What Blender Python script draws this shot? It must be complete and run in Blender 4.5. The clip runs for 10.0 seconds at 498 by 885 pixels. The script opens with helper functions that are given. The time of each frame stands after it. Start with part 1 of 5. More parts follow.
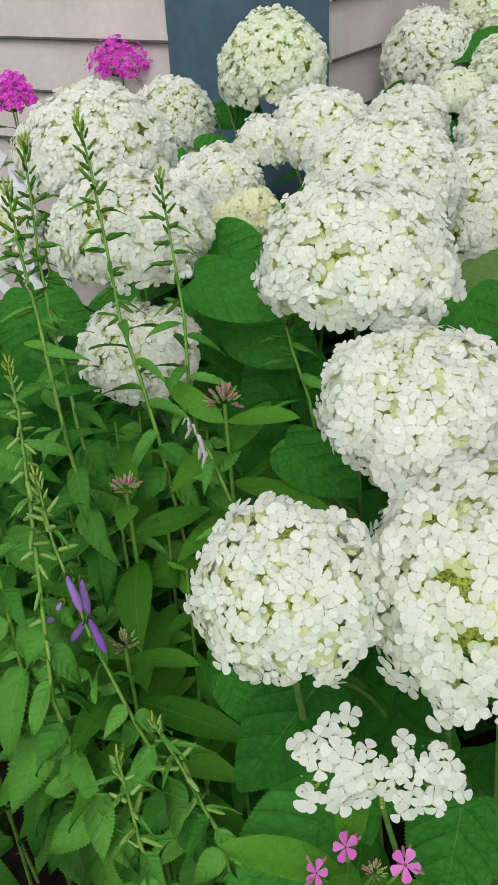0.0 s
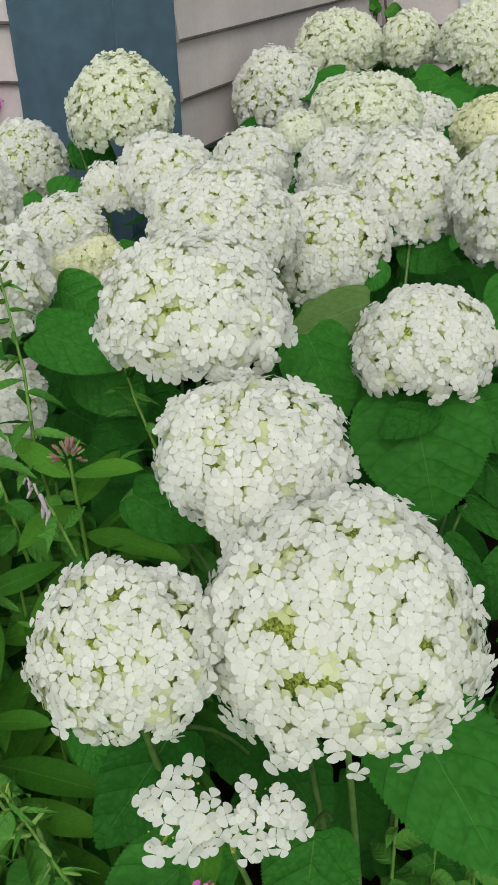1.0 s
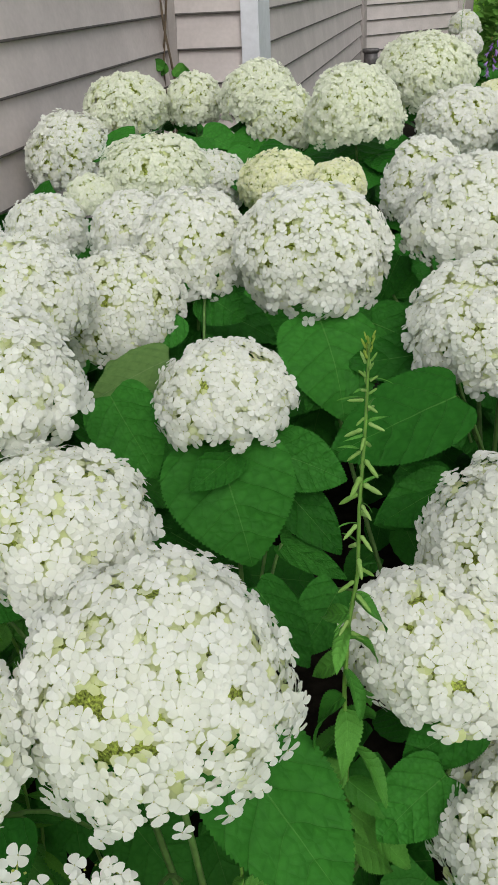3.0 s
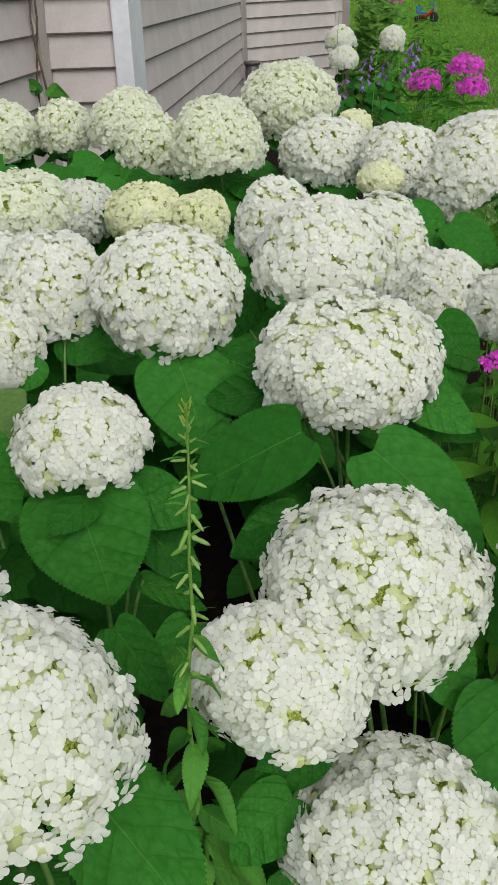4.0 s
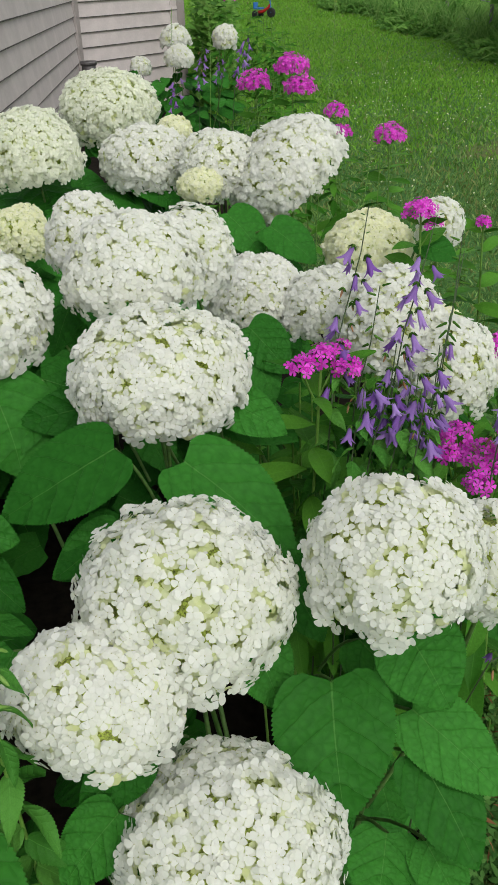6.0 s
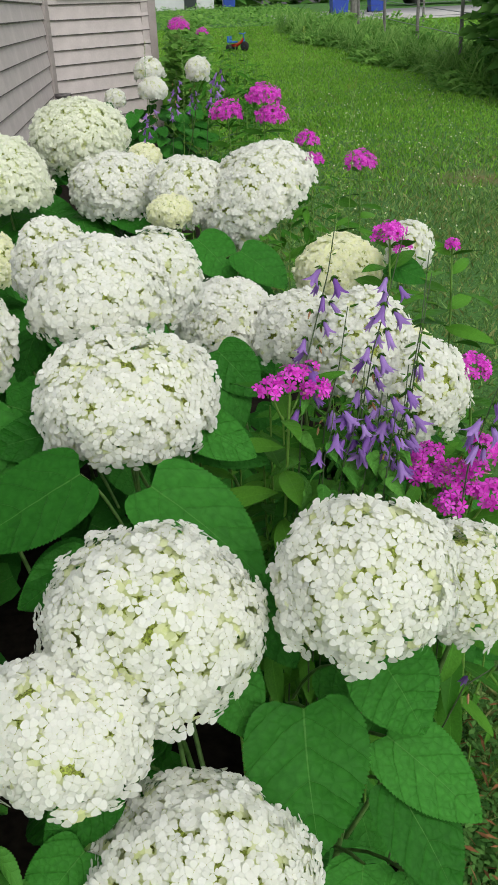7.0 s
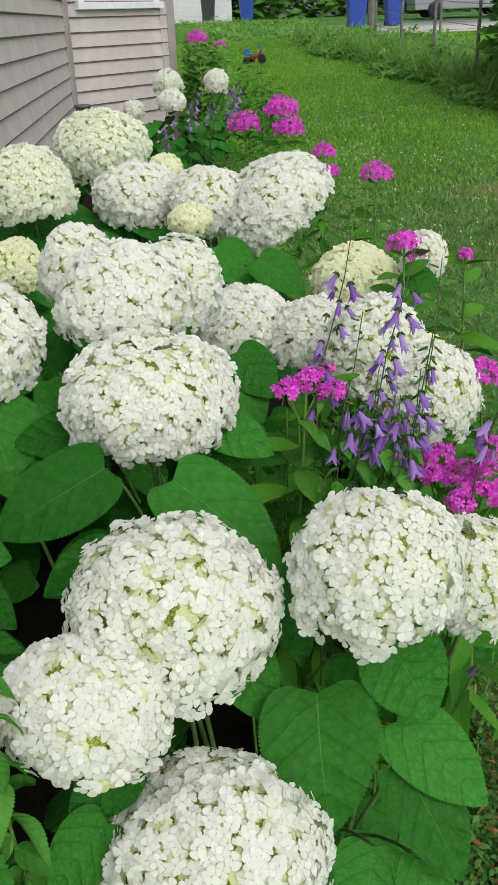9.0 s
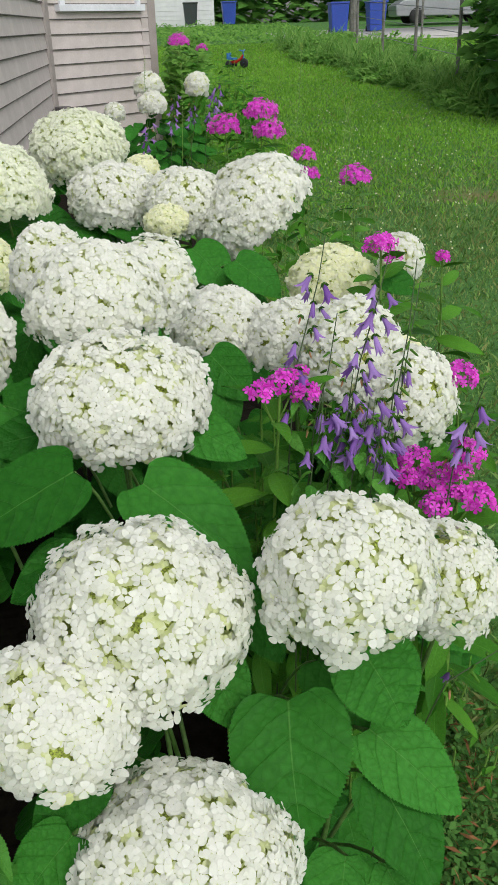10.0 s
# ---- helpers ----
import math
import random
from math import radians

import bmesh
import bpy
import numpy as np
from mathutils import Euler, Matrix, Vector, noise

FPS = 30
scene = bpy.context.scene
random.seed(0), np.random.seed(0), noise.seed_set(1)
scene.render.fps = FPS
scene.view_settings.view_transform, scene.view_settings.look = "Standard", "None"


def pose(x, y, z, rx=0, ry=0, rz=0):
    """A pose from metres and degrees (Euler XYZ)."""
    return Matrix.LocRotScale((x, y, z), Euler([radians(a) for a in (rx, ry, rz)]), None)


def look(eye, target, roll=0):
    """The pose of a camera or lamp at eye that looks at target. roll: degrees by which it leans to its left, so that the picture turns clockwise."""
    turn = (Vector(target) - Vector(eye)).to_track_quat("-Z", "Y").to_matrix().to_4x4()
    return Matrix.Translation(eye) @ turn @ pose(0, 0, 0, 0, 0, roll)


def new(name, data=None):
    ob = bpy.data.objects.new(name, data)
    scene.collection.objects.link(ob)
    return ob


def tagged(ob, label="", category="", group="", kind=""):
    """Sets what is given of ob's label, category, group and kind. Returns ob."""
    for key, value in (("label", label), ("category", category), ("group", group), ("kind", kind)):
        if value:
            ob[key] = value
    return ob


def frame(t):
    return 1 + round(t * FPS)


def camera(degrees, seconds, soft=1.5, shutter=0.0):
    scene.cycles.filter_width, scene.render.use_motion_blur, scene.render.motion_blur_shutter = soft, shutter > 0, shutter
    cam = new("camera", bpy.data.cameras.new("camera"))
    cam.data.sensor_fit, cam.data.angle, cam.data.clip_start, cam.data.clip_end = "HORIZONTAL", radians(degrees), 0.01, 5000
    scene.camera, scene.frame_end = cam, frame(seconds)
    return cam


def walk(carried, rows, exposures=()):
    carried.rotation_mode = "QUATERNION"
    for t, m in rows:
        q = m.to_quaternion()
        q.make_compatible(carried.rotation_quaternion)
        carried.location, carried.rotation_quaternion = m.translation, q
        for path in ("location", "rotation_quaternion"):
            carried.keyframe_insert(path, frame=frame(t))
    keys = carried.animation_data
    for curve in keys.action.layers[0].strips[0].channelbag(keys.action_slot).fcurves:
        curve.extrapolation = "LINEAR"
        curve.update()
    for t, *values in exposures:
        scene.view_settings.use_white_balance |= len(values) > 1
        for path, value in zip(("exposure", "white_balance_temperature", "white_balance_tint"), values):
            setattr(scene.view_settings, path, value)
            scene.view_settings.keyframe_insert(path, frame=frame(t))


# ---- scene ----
cam = camera(31.66, 10.0, soft=1.1)
PATH = [
    (0, (-0.227, 0.001, 1.200), (-1.138, 1.444, 0.158), -2.75),
    (0.5, (-0.203, 0.016, 1.220), (-0.991, 1.540, 0.192), -1.67),
    (1, (-0.185, 0.021, 1.228), (-0.891, 1.598, 0.219), -2.08),
    (1.5, (-0.179, 0.022, 1.231), (-0.827, 1.632, 0.238), -2.71),
    (2, (-0.164, 0.020, 1.239), (-0.725, 1.675, 0.266), -2.76),
    (2.2, (-0.162, 0.021, 1.236), (-0.684, 1.695, 0.274), -2.92),
    (3.3, (-0.133, 0.026, 1.256), (-0.461, 1.770, 0.332), -2.92),
    (3.5, (-0.121, 0.022, 1.269), (-0.413, 1.772, 0.346), -2.98),
    (4, (-0.084, 0.016, 1.296), (-0.249, 1.780, 0.368), -2.02),
    (4.5, (-0.048, 0.011, 1.319), (-0.049, 1.776, 0.378), -2.40),
    (5, (-0.030, 0.010, 1.322), (0.022, 1.770, 0.373), -2.53),
    (5.5, (-0.020, 0.011, 1.319), (0.074, 1.770, 0.371), -2.18),
    (6, (-0.008, 0.011, 1.319), (0.108, 1.770, 0.374), -2.30),
    (6.2, (0.007, 0.015, 1.314), (0.128, 1.777, 0.375), -2.68),
    (7.3, (0.008, 0.020, 1.306), (0.181, 1.809, 0.430), -2.48),
    (7.5, (0.012, 0.012, 1.305), (0.181, 1.803, 0.432), -2.71),
    (8, (0.000, 0.000, 1.300), (0.154, 1.792, 0.426), -2.84),
    (8.5, (-0.001, -0.021, 1.307), (0.139, 1.771, 0.431), -2.62),
    (9, (-0.004, -0.026, 1.312), (0.134, 1.771, 0.444), -2.23),
    (9.5, (0.007, -0.015, 1.307), (0.157, 1.786, 0.450), -1.89),
    (10, (0.010, -0.012, 1.303), (0.188, 1.784, 0.442), -1.66),
]
walk(cam, [(t, look(eye, target, roll)) for t, eye, target, roll in PATH],
     exposures=[(0.0, -0.40), (1.0, -0.55), (2.0, -0.52), (3.5, -0.51), (4.5, -0.49), (6.2, -0.46), (7.5, -0.31), (10.0, -0.31)])

# ---- world, sun, exposure ----
world = bpy.data.worlds.new("overcast_sky")
scene.world = world
world.use_nodes = True
wn = world.node_tree
sky = wn.nodes.new("ShaderNodeTexSky")
sky.sky_type, sky.sun_disc = "NISHITA", False
sky.sun_elevation, sky.sun_rotation = radians(46), radians(158)
sky.air_density, sky.dust_density = 1.0, 3.0
soften = wn.nodes.new("ShaderNodeHueSaturation")
soften.inputs["Saturation"].default_value = 0.26
wn.links.new(sky.outputs[0], soften.inputs["Color"])
wn.links.new(soften.outputs[0], wn.nodes["Background"].inputs[0])
wn.nodes["Background"].inputs[1].default_value = 0.205
sun = new("sun", bpy.data.lights.new("sun", "SUN"))
sun.data.energy, sun.data.angle, sun.data.color = 1.15, radians(50), (0.97, 0.98, 0.92)
sun.matrix_world = look((2.5, -6.3, 7.0), (0, 0, 0))

# ---- materials ----


def material(name, rough=0.6, metal=0.0, spec=0.5):
    m = bpy.data.materials.new(name)
    m.use_nodes = True
    b = m.node_tree.nodes["Principled BSDF"]
    b.inputs["Roughness"].default_value = rough
    b.inputs["Metallic"].default_value = metal
    b.inputs["Specular IOR Level"].default_value = spec
    return m, m.node_tree, b


def ramp_of(nt, src, stops):
    r = nt.nodes.new("ShaderNodeValToRGB")
    els = r.color_ramp.elements
    while len(els) < len(stops):
        els.new(0.5)
    for e, (at, col) in zip(els, stops):
        e.position, e.color = at, (*col, 1)
    nt.links.new(src, r.inputs[0])
    return r.outputs[0]


def noise_of(nt, scale, detail=4.0, coord="Object", stretch=None):
    tc = nt.nodes.new("ShaderNodeTexCoord")
    n = nt.nodes.new("ShaderNodeTexNoise")
    n.inputs["Scale"].default_value, n.inputs["Detail"].default_value = scale, detail
    src = tc.outputs[coord]
    if stretch:
        mp = nt.nodes.new("ShaderNodeMapping")
        mp.inputs["Scale"].default_value = stretch
        nt.links.new(src, mp.inputs[0])
        src = mp.outputs[0]
    nt.links.new(src, n.inputs["Vector"])
    return n.outputs["Fac"]


def mixed(nt, a, b, fac, how="MIX"):
    m = nt.nodes.new("ShaderNodeMix")
    m.data_type, m.blend_type = "RGBA", how
    for sock, v in ((m.inputs[0], fac), (m.inputs[6], a), (m.inputs[7], b)):
        if hasattr(v, "links"):
            nt.links.new(v, sock)
        elif isinstance(v, tuple):
            sock.default_value = (*v, 1)
        else:
            sock.default_value = v
    return m.outputs[2]


def bump_on(nt, b, height, strength=0.3, dist=0.002):
    bp = nt.nodes.new("ShaderNodeBump")
    bp.inputs["Strength"].default_value, bp.inputs["Distance"].default_value = strength, dist
    nt.links.new(height, bp.inputs["Height"])
    nt.links.new(bp.outputs[0], b.inputs["Normal"])


def plain(name, col, rough=0.6, metal=0.0, scale=30.0, vary=0.12, bump=0.15):
    m, nt, b = material(name, rough, metal)
    n = noise_of(nt, scale)
    lo, hi = tuple(c * (1 - vary) for c in col), tuple(min(1, c * (1 + vary)) for c in col)
    big = noise_of(nt, scale / 9, 2.0)
    c1 = ramp_of(nt, n, [(0.3, lo), (0.7, hi)])
    c2 = ramp_of(nt, big, [(0.3, (0.9, 0.9, 0.9)), (0.7, (1.06, 1.06, 1.06))])
    nt.links.new(mixed(nt, c1, c2, 1.0, "MULTIPLY"), b.inputs["Base Color"])
    if bump:
        bump_on(nt, b, n, bump)
    return m


def thin_leafy(name, dark, light, rough=0.45, trans=0.25, veins=True, scale=14.0, even=0.0, pale=None, mesh_net=0.0, pairs=6.5, ribs=0.32, relief=0.6):
    """A leaf: greens that vary from leaf to leaf and over the blade, paler ribs along the blade's own map, some light through it."""
    m, nt, b = material(name, rough, 0.0, 0.05)
    info = nt.nodes.new("ShaderNodeObjectInfo")
    isl = nt.nodes.new("ShaderNodeNewGeometry")
    add = nt.nodes.new("ShaderNodeMath")
    add.operation = "ADD"
    nt.links.new(info.outputs["Random"], add.inputs[0])
    nt.links.new(isl.outputs["Random Per Island"], add.inputs[1])
    fr = nt.nodes.new("ShaderNodeMath")
    fr.operation = "FRACT"
    nt.links.new(add.outputs[0], fr.inputs[0])
    c = ramp_of(nt, fr.outputs[0], [(0.0, dark), (1.0, light)])
    blotch = ramp_of(nt, noise_of(nt, scale), [(0.3, (0.82, 0.85, 0.8)), (0.7, (1.12, 1.1, 1.05))])
    c = mixed(nt, c, blotch, 1.0 - even, "MULTIPLY")
    if veins:
        uv = nt.nodes.new("ShaderNodeUVMap")
        sep = nt.nodes.new("ShaderNodeSeparateXYZ")
        nt.links.new(uv.outputs[0], sep.inputs[0])

        def calc(op, a, bb=0.0):
            q = nt.nodes.new("ShaderNodeMath")
            q.operation = op
            for s, v in ((q.inputs[0], a), (q.inputs[1], bb)):
                if hasattr(v, "links"):
                    nt.links.new(v, s)
                else:
                    s.default_value = v
            return q.outputs[0]

        au = calc("ABSOLUTE", sep.outputs[0])
        mid = calc("LESS_THAN", au, calc("MULTIPLY", calc("SUBTRACT", 1.15, sep.outputs[1]), 0.0062))
        wave = calc("SUBTRACT", sep.outputs[1], calc("MULTIPLY", calc("POWER", au, 1.25), 1.15))
        wave = calc("ADD", wave, calc("MULTIPLY", noise_of(nt, 5.0, 2.0, "UV"), 0.08))
        line = calc("ABSOLUTE", calc("SUBTRACT", calc("FRACT", calc("MULTIPLY", wave, pairs)), 0.5))
        groove = calc("SUBTRACT", 1.0, calc("MINIMUM", calc("MULTIPLY", line, 15.0), 1.0))
        tc = nt.nodes.new("ShaderNodeTexCoord")
        net = nt.nodes.new("ShaderNodeTexVoronoi")
        net.feature = "DISTANCE_TO_EDGE"
        net.inputs["Scale"].default_value = 13.0
        nt.links.new(tc.outputs["UV"], net.inputs["Vector"])
        cell = calc("MINIMUM", calc("MULTIPLY", net.outputs["Distance"], 4.0), 1.0)
        pale = pale or tuple(min(1, v * 1.8 + 0.012) for v in light)
        fine = calc("LESS_THAN", line, 0.009)
        c = mixed(nt, c, pale, calc("MULTIPLY", calc("MAXIMUM", mid, calc("MULTIPLY", fine, 0.5)), ribs))
        c = mixed(nt, c, (0.52, 0.60, 0.50), calc("MULTIPLY", groove, 0.6 * ribs), "MULTIPLY")
        c = mixed(nt, c, (0.80, 0.84, 0.78), calc("MULTIPLY", calc("SUBTRACT", 1.0, cell), mesh_net), "MULTIPLY")
        puff = calc("POWER", calc("MINIMUM", calc("MULTIPLY", line, 2.6), 1.0), 0.5)
        height = calc("ADD", calc("MULTIPLY", puff, 0.7), calc("MULTIPLY", cell, 0.30 * mesh_net))
        height = calc("SUBTRACT", height, calc("MULTIPLY", mid, 0.8))
        bump_on(nt, b, height, relief, 0.0028)
    nt.links.new(c, b.inputs["Base Color"])
    t = nt.nodes.new("ShaderNodeBsdfTranslucent")
    nt.links.new(c, t.inputs[0])
    mix = nt.nodes.new("ShaderNodeMixShader")
    mix.inputs[0].default_value = trans
    nt.links.new(b.outputs[0], mix.inputs[1])
    nt.links.new(t.outputs[0], mix.inputs[2])
    nt.links.new(mix.outputs[0], nt.nodes["Material Output"].inputs[0])
    return m


def dull(*a):
    m = plain(*a)
    m.node_tree.nodes["Principled BSDF"].inputs["Specular IOR Level"].default_value = 0.08
    return m


SIDING = plain("taupe_vinyl_siding", (0.535, 0.477, 0.46), 0.55, 0, 60, 0.05, 0.1)
# dark tone for the shadow line along each lap, put in as colour
LAP_SHADOW = plain("lap_shadow_line", (0.10, 0.088, 0.082), 0.8, 0, 60, 0.2, 0.1)
TRIM = plain("taupe_trim", (0.33, 0.29, 0.275), 0.5, 0, 60, 0.05, 0.1)
WHITE_TRIM = plain("white_corner_trim", (0.74, 0.75, 0.80), 0.45, 0, 40, 0.05, 0.05)
BLUE_POST = plain("blue_grey_painted_post", (0.055, 0.105, 0.145), 0.5, 0, 25, 0.15, 0.15)
SOIL = dull("dark_garden_soil", (0.014, 0.011, 0.008), 0.95, 0, 40, 0.5, 1.0)
PETAL_WHITE = thin_leafy("white_petal", (0.87, 0.88, 0.815), (0.94, 0.945, 0.912), 0.6, 0.46, False, 90, 0.8)
PETAL_LIME = thin_leafy("lime_inner_petal", (0.76, 0.81, 0.43), (0.88, 0.905, 0.68), 0.6, 0.5, False, 90, 0.8)
PETAL_GREENISH = thin_leafy("greenish_white_petal", (0.84, 0.875, 0.72), (0.93, 0.945, 0.84), 0.6, 0.45, False, 90, 0.8)
PETAL_CREAM = thin_leafy("cream_petal", (0.935, 0.945, 0.65), (0.965, 0.967, 0.82), 0.6, 0.5, False, 90, 0.8)
EYE = plain("floret_eye", (0.50, 0.50, 0.27), 0.7, 0, 200, 0.2, 0)
STALKS = plain("yellow_green_flower_stalks", (0.40, 0.47, 0.09), 0.7, 0, 420, 0.75, 1.0)
STEM = plain("green_stem", (0.10, 0.20, 0.045), 0.6, 0, 80, 0.3, 0.2)
HYDRANGEA_LEAF = thin_leafy("hydrangea_leaf", (0.019, 0.112, 0.013), (0.046, 0.215, 0.029), 0.44, 0.07, pale=(0.11, 0.27, 0.06), mesh_net=0.7, pairs=4.6, ribs=0.46, relief=0.85)

# ---- mesh helpers ----


def part(name, bm, mat, parent=None, label=""):
    """Links a bmesh or a mesh as one mesh object under a thing or a part."""
    if isinstance(bm, bmesh.types.BMesh):
        me = bpy.data.meshes.new(name)
        bm.to_mesh(me)
        bm.free()
    else:
        me = bm
    if mat and not me.materials:
        me.materials.append(mat)
    ob = new(name, me)
    if parent is not None:
        ob.parent = parent
    if label:
        tagged(ob, label)
    return ob


def thing(name, x, y, z, label, category, group="", kind=""):
    ob = new(name)
    ob.location = (x, y, z)
    return tagged(ob, label, category, group, kind)


def mesh_of(name, verts, faces, mats, index=None, smooth=True, uvs=None):
    """A mesh from arrays: verts (n, 3), faces (m, 4) or (m, 3)."""
    me = bpy.data.meshes.new(name)
    verts, faces = np.asarray(verts, np.float32), np.asarray(faces, np.int32)
    k = faces.shape[1]
    me.vertices.add(len(verts))
    me.vertices.foreach_set("co", verts.ravel())
    me.loops.add(faces.size)
    me.loops.foreach_set("vertex_index", faces.ravel())
    me.polygons.add(len(faces))
    me.polygons.foreach_set("loop_start", np.arange(0, faces.size, k, dtype=np.int32))
    me.polygons.foreach_set("loop_total", np.full(len(faces), k, np.int32))
    for m in mats:
        me.materials.append(m)
    if index is not None:
        me.polygons.foreach_set("material_index", np.asarray(index, np.int32))
    if smooth:
        me.polygons.foreach_set("use_smooth", np.ones(len(faces), bool))
    if uvs is not None:
        layer = me.uv_layers.new(name="UVMap")
        layer.data.foreach_set("uv", np.asarray(uvs, np.float32)[faces.ravel()].ravel())
    me.update(calc_edges=True)
    return me


def box_bm(bm, x0, y0, z0, x1, y1, z1, m=None):
    r = bmesh.ops.create_cube(bm, size=1.0)
    for v in r["verts"]:
        v.co = Vector(((x0 + x1) / 2 + v.co.x * (x1 - x0), (y0 + y1) / 2 + v.co.y * (y1 - y0), (z0 + z1) / 2 + v.co.z * (z1 - z0)))
        if m is not None:
            v.co = m @ v.co
    return r["verts"]


def bevel_all(bm, width, seg=2):
    bmesh.ops.bevel(bm, geom=bm.edges[:], offset=width, segments=seg, affect="EDGES", profile=0.7)


def tube(points, radii, sides=6):
    """Vertices and quads of a tapered tube along points."""
    pts = [Vector(p) for p in points]
    vs, fs = [], []
    side = Vector((1, 0.3, 0))
    for i, p in enumerate(pts):
        d = (pts[min(i + 1, len(pts) - 1)] - pts[max(i - 1, 0)]).normalized()
        a = d.cross(side)
        a = (a if a.length > 1e-4 else d.cross(Vector((0, 1, 0.2)))).normalized()
        b = d.cross(a)
        for k in range(sides):
            w = 2 * math.pi * k / sides
            vs.append(p + (a * math.cos(w) + b * math.sin(w)) * radii[i])
    for i in range(len(pts) - 1):
        for k in range(sides):
            j = (k + 1) % sides
            fs.append((i * sides + k, i * sides + j, (i + 1) * sides + j, (i + 1) * sides + k))
    return [tuple(v) for v in vs], fs


def bend(a, b, sag, n=6):
    a, b, sag = Vector(a), Vector(b), Vector(sag)
    return [a.lerp(b, i / n) + sag * (4 * (i / n) * (1 - i / n)) for i in range(n + 1)]


# ---- ground ----


RISE = [(9.0, 0.0), (15.0, 0.10), (21.7, 0.38), (28.5, 0.68), (46.0, 1.22), (62.0, 1.34)]


def ground_height(x, y):
    """The lawn lies level by the house and rises gently towards the alley."""
    if y <= RISE[0][0]:
        return 0.0
    for (y0, z0), (y1, z1) in zip(RISE, RISE[1:]):
        if y < y1:
            return z0 + (z1 - z0) * (y - y0) / (y1 - y0)
    return RISE[-1][1]


def make_ground():
    xs = sorted(set([-300, -120, -50, -25, 25, 50, 120, 300] + [i * 0.5 for i in range(-24, 49)]))
    ys = sorted(set([-120, -50, -20, 60, 100, 180, 400] + [i * 0.5 for i in range(-16, 101)]))
    vs = []
    for y in ys:
        for x in xs:
            z = ground_height(x, y) + (0.025 * noise.noise((x * 0.6, y * 0.6, 0)) if y < 50 else 0)
            vs.append((x, y, z))
    nx = len(xs)
    fs = [(j * nx + i, j * nx + i + 1, (j + 1) * nx + i + 1, (j + 1) * nx + i) for j in range(len(ys) - 1) for i in range(nx - 1)]
    m, nt, b = material("lawn_grass_ground", 0.9)
    fine = ramp_of(nt, noise_of(nt, 45, 5), [(0.3, (0.035, 0.12, 0.018)), (0.55, (0.065, 0.19, 0.032)), (0.75, (0.12, 0.23, 0.055))])
    big = ramp_of(nt, noise_of(nt, 0.55, 3), [(0.35, (0.85, 1.0, 0.8)), (0.6, (1.1, 1.05, 0.9)), (0.8, (1.35, 1.1, 0.8))])
    c = mixed(nt, fine, big, 1.0, "MULTIPLY")
    tc = nt.nodes.new("ShaderNodeTexCoord")
    far = nt.nodes.new("ShaderNodeVectorMath")
    far.operation = "DISTANCE"
    far.inputs[1].default_value = (2.58, 7.05, 0)
    nt.links.new(tc.outputs["Object"], far.inputs[0])
    rag = nt.nodes.new("ShaderNodeMath")
    rag.operation = "ADD"
    nt.links.new(far.outputs["Value"], rag.inputs[0])
    nt.links.new(noise_of(nt, 3.0, 5), rag.inputs[1])
    dry = ramp_of(nt, rag.outputs[0], [(0.55, (1, 1, 1)), (0.95, (0, 0, 0))])
    nt.links.new(mixed(nt, c, (0.21, 0.165, 0.06), dry), b.inputs["Base Color"])
    bump_on(nt, b, noise_of(nt, 90, 4), 0.8, 0.02)
    g = part("ground", mesh_of("ground", vs, fs, [m]), None)
    tagged(g, "mown green lawn with dry and worn patches", "lawn", kind="structure")


make_ground()

# ---- house ----
COURSE = 0.127


def siding_wall(name, a, b, phase, z0, z1, label):
    """A wall from a to b (outer face to the right of the way), clad in lapped boards whose lower edges stand proud."""
    ax, ay, bx, by = *a, *b
    length = math.hypot(bx - ax, by - ay)
    m = Matrix.Translation((ax, ay, 0)) @ Matrix.Rotation(math.atan2(by - ay, bx - ax), 4, "Z")
    bm = bmesh.new()
    box_bm(bm, 0, 0.02, z0, length, 0.2, z1)
    wall = part(name, bm, SIDING)
    wall.matrix_world = m
    tagged(wall, label, "wall", kind="structure")
    prof = [(0.018, 0.0), (0.018, -0.002), (-0.006, -0.002), (-0.008, 0.0), (-0.008, 0.0055), (0.012, COURSE + 0.004), (0.02, COURSE + 0.004)]
    vs = [(x, y, z) for x in (0.0, length) for y, z in prof]
    n = len(prof)
    bm = bmesh.new()
    bvs = [bm.verts.new(v) for v in vs]
    for i in range(n):
        j = (i + 1) % n
        bm.faces.new((bvs[i], bvs[j], bvs[n + j], bvs[n + i]))
    bm.faces.new(bvs[:n][::-1])
    bm.faces.new(bvs[n:])
    bmesh.ops.recalc_face_normals(bm, faces=bm.faces[:])
    me = bpy.data.meshes.new("siding_board")
    bm.to_mesh(me)
    bm.free()
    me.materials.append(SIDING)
    me.materials.append(LAP_SHADOW)
    # the low front faces of a board carry the painted lap shadow
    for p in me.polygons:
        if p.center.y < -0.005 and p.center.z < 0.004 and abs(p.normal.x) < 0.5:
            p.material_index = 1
    z = phase + COURSE * math.floor((z0 - phase) / COURSE + 1)
    while z < z1 - COURSE:
        bo = new("siding_board", me)
        bo.parent = wall
        bo.location.z = z
        z += COURSE
    return wall


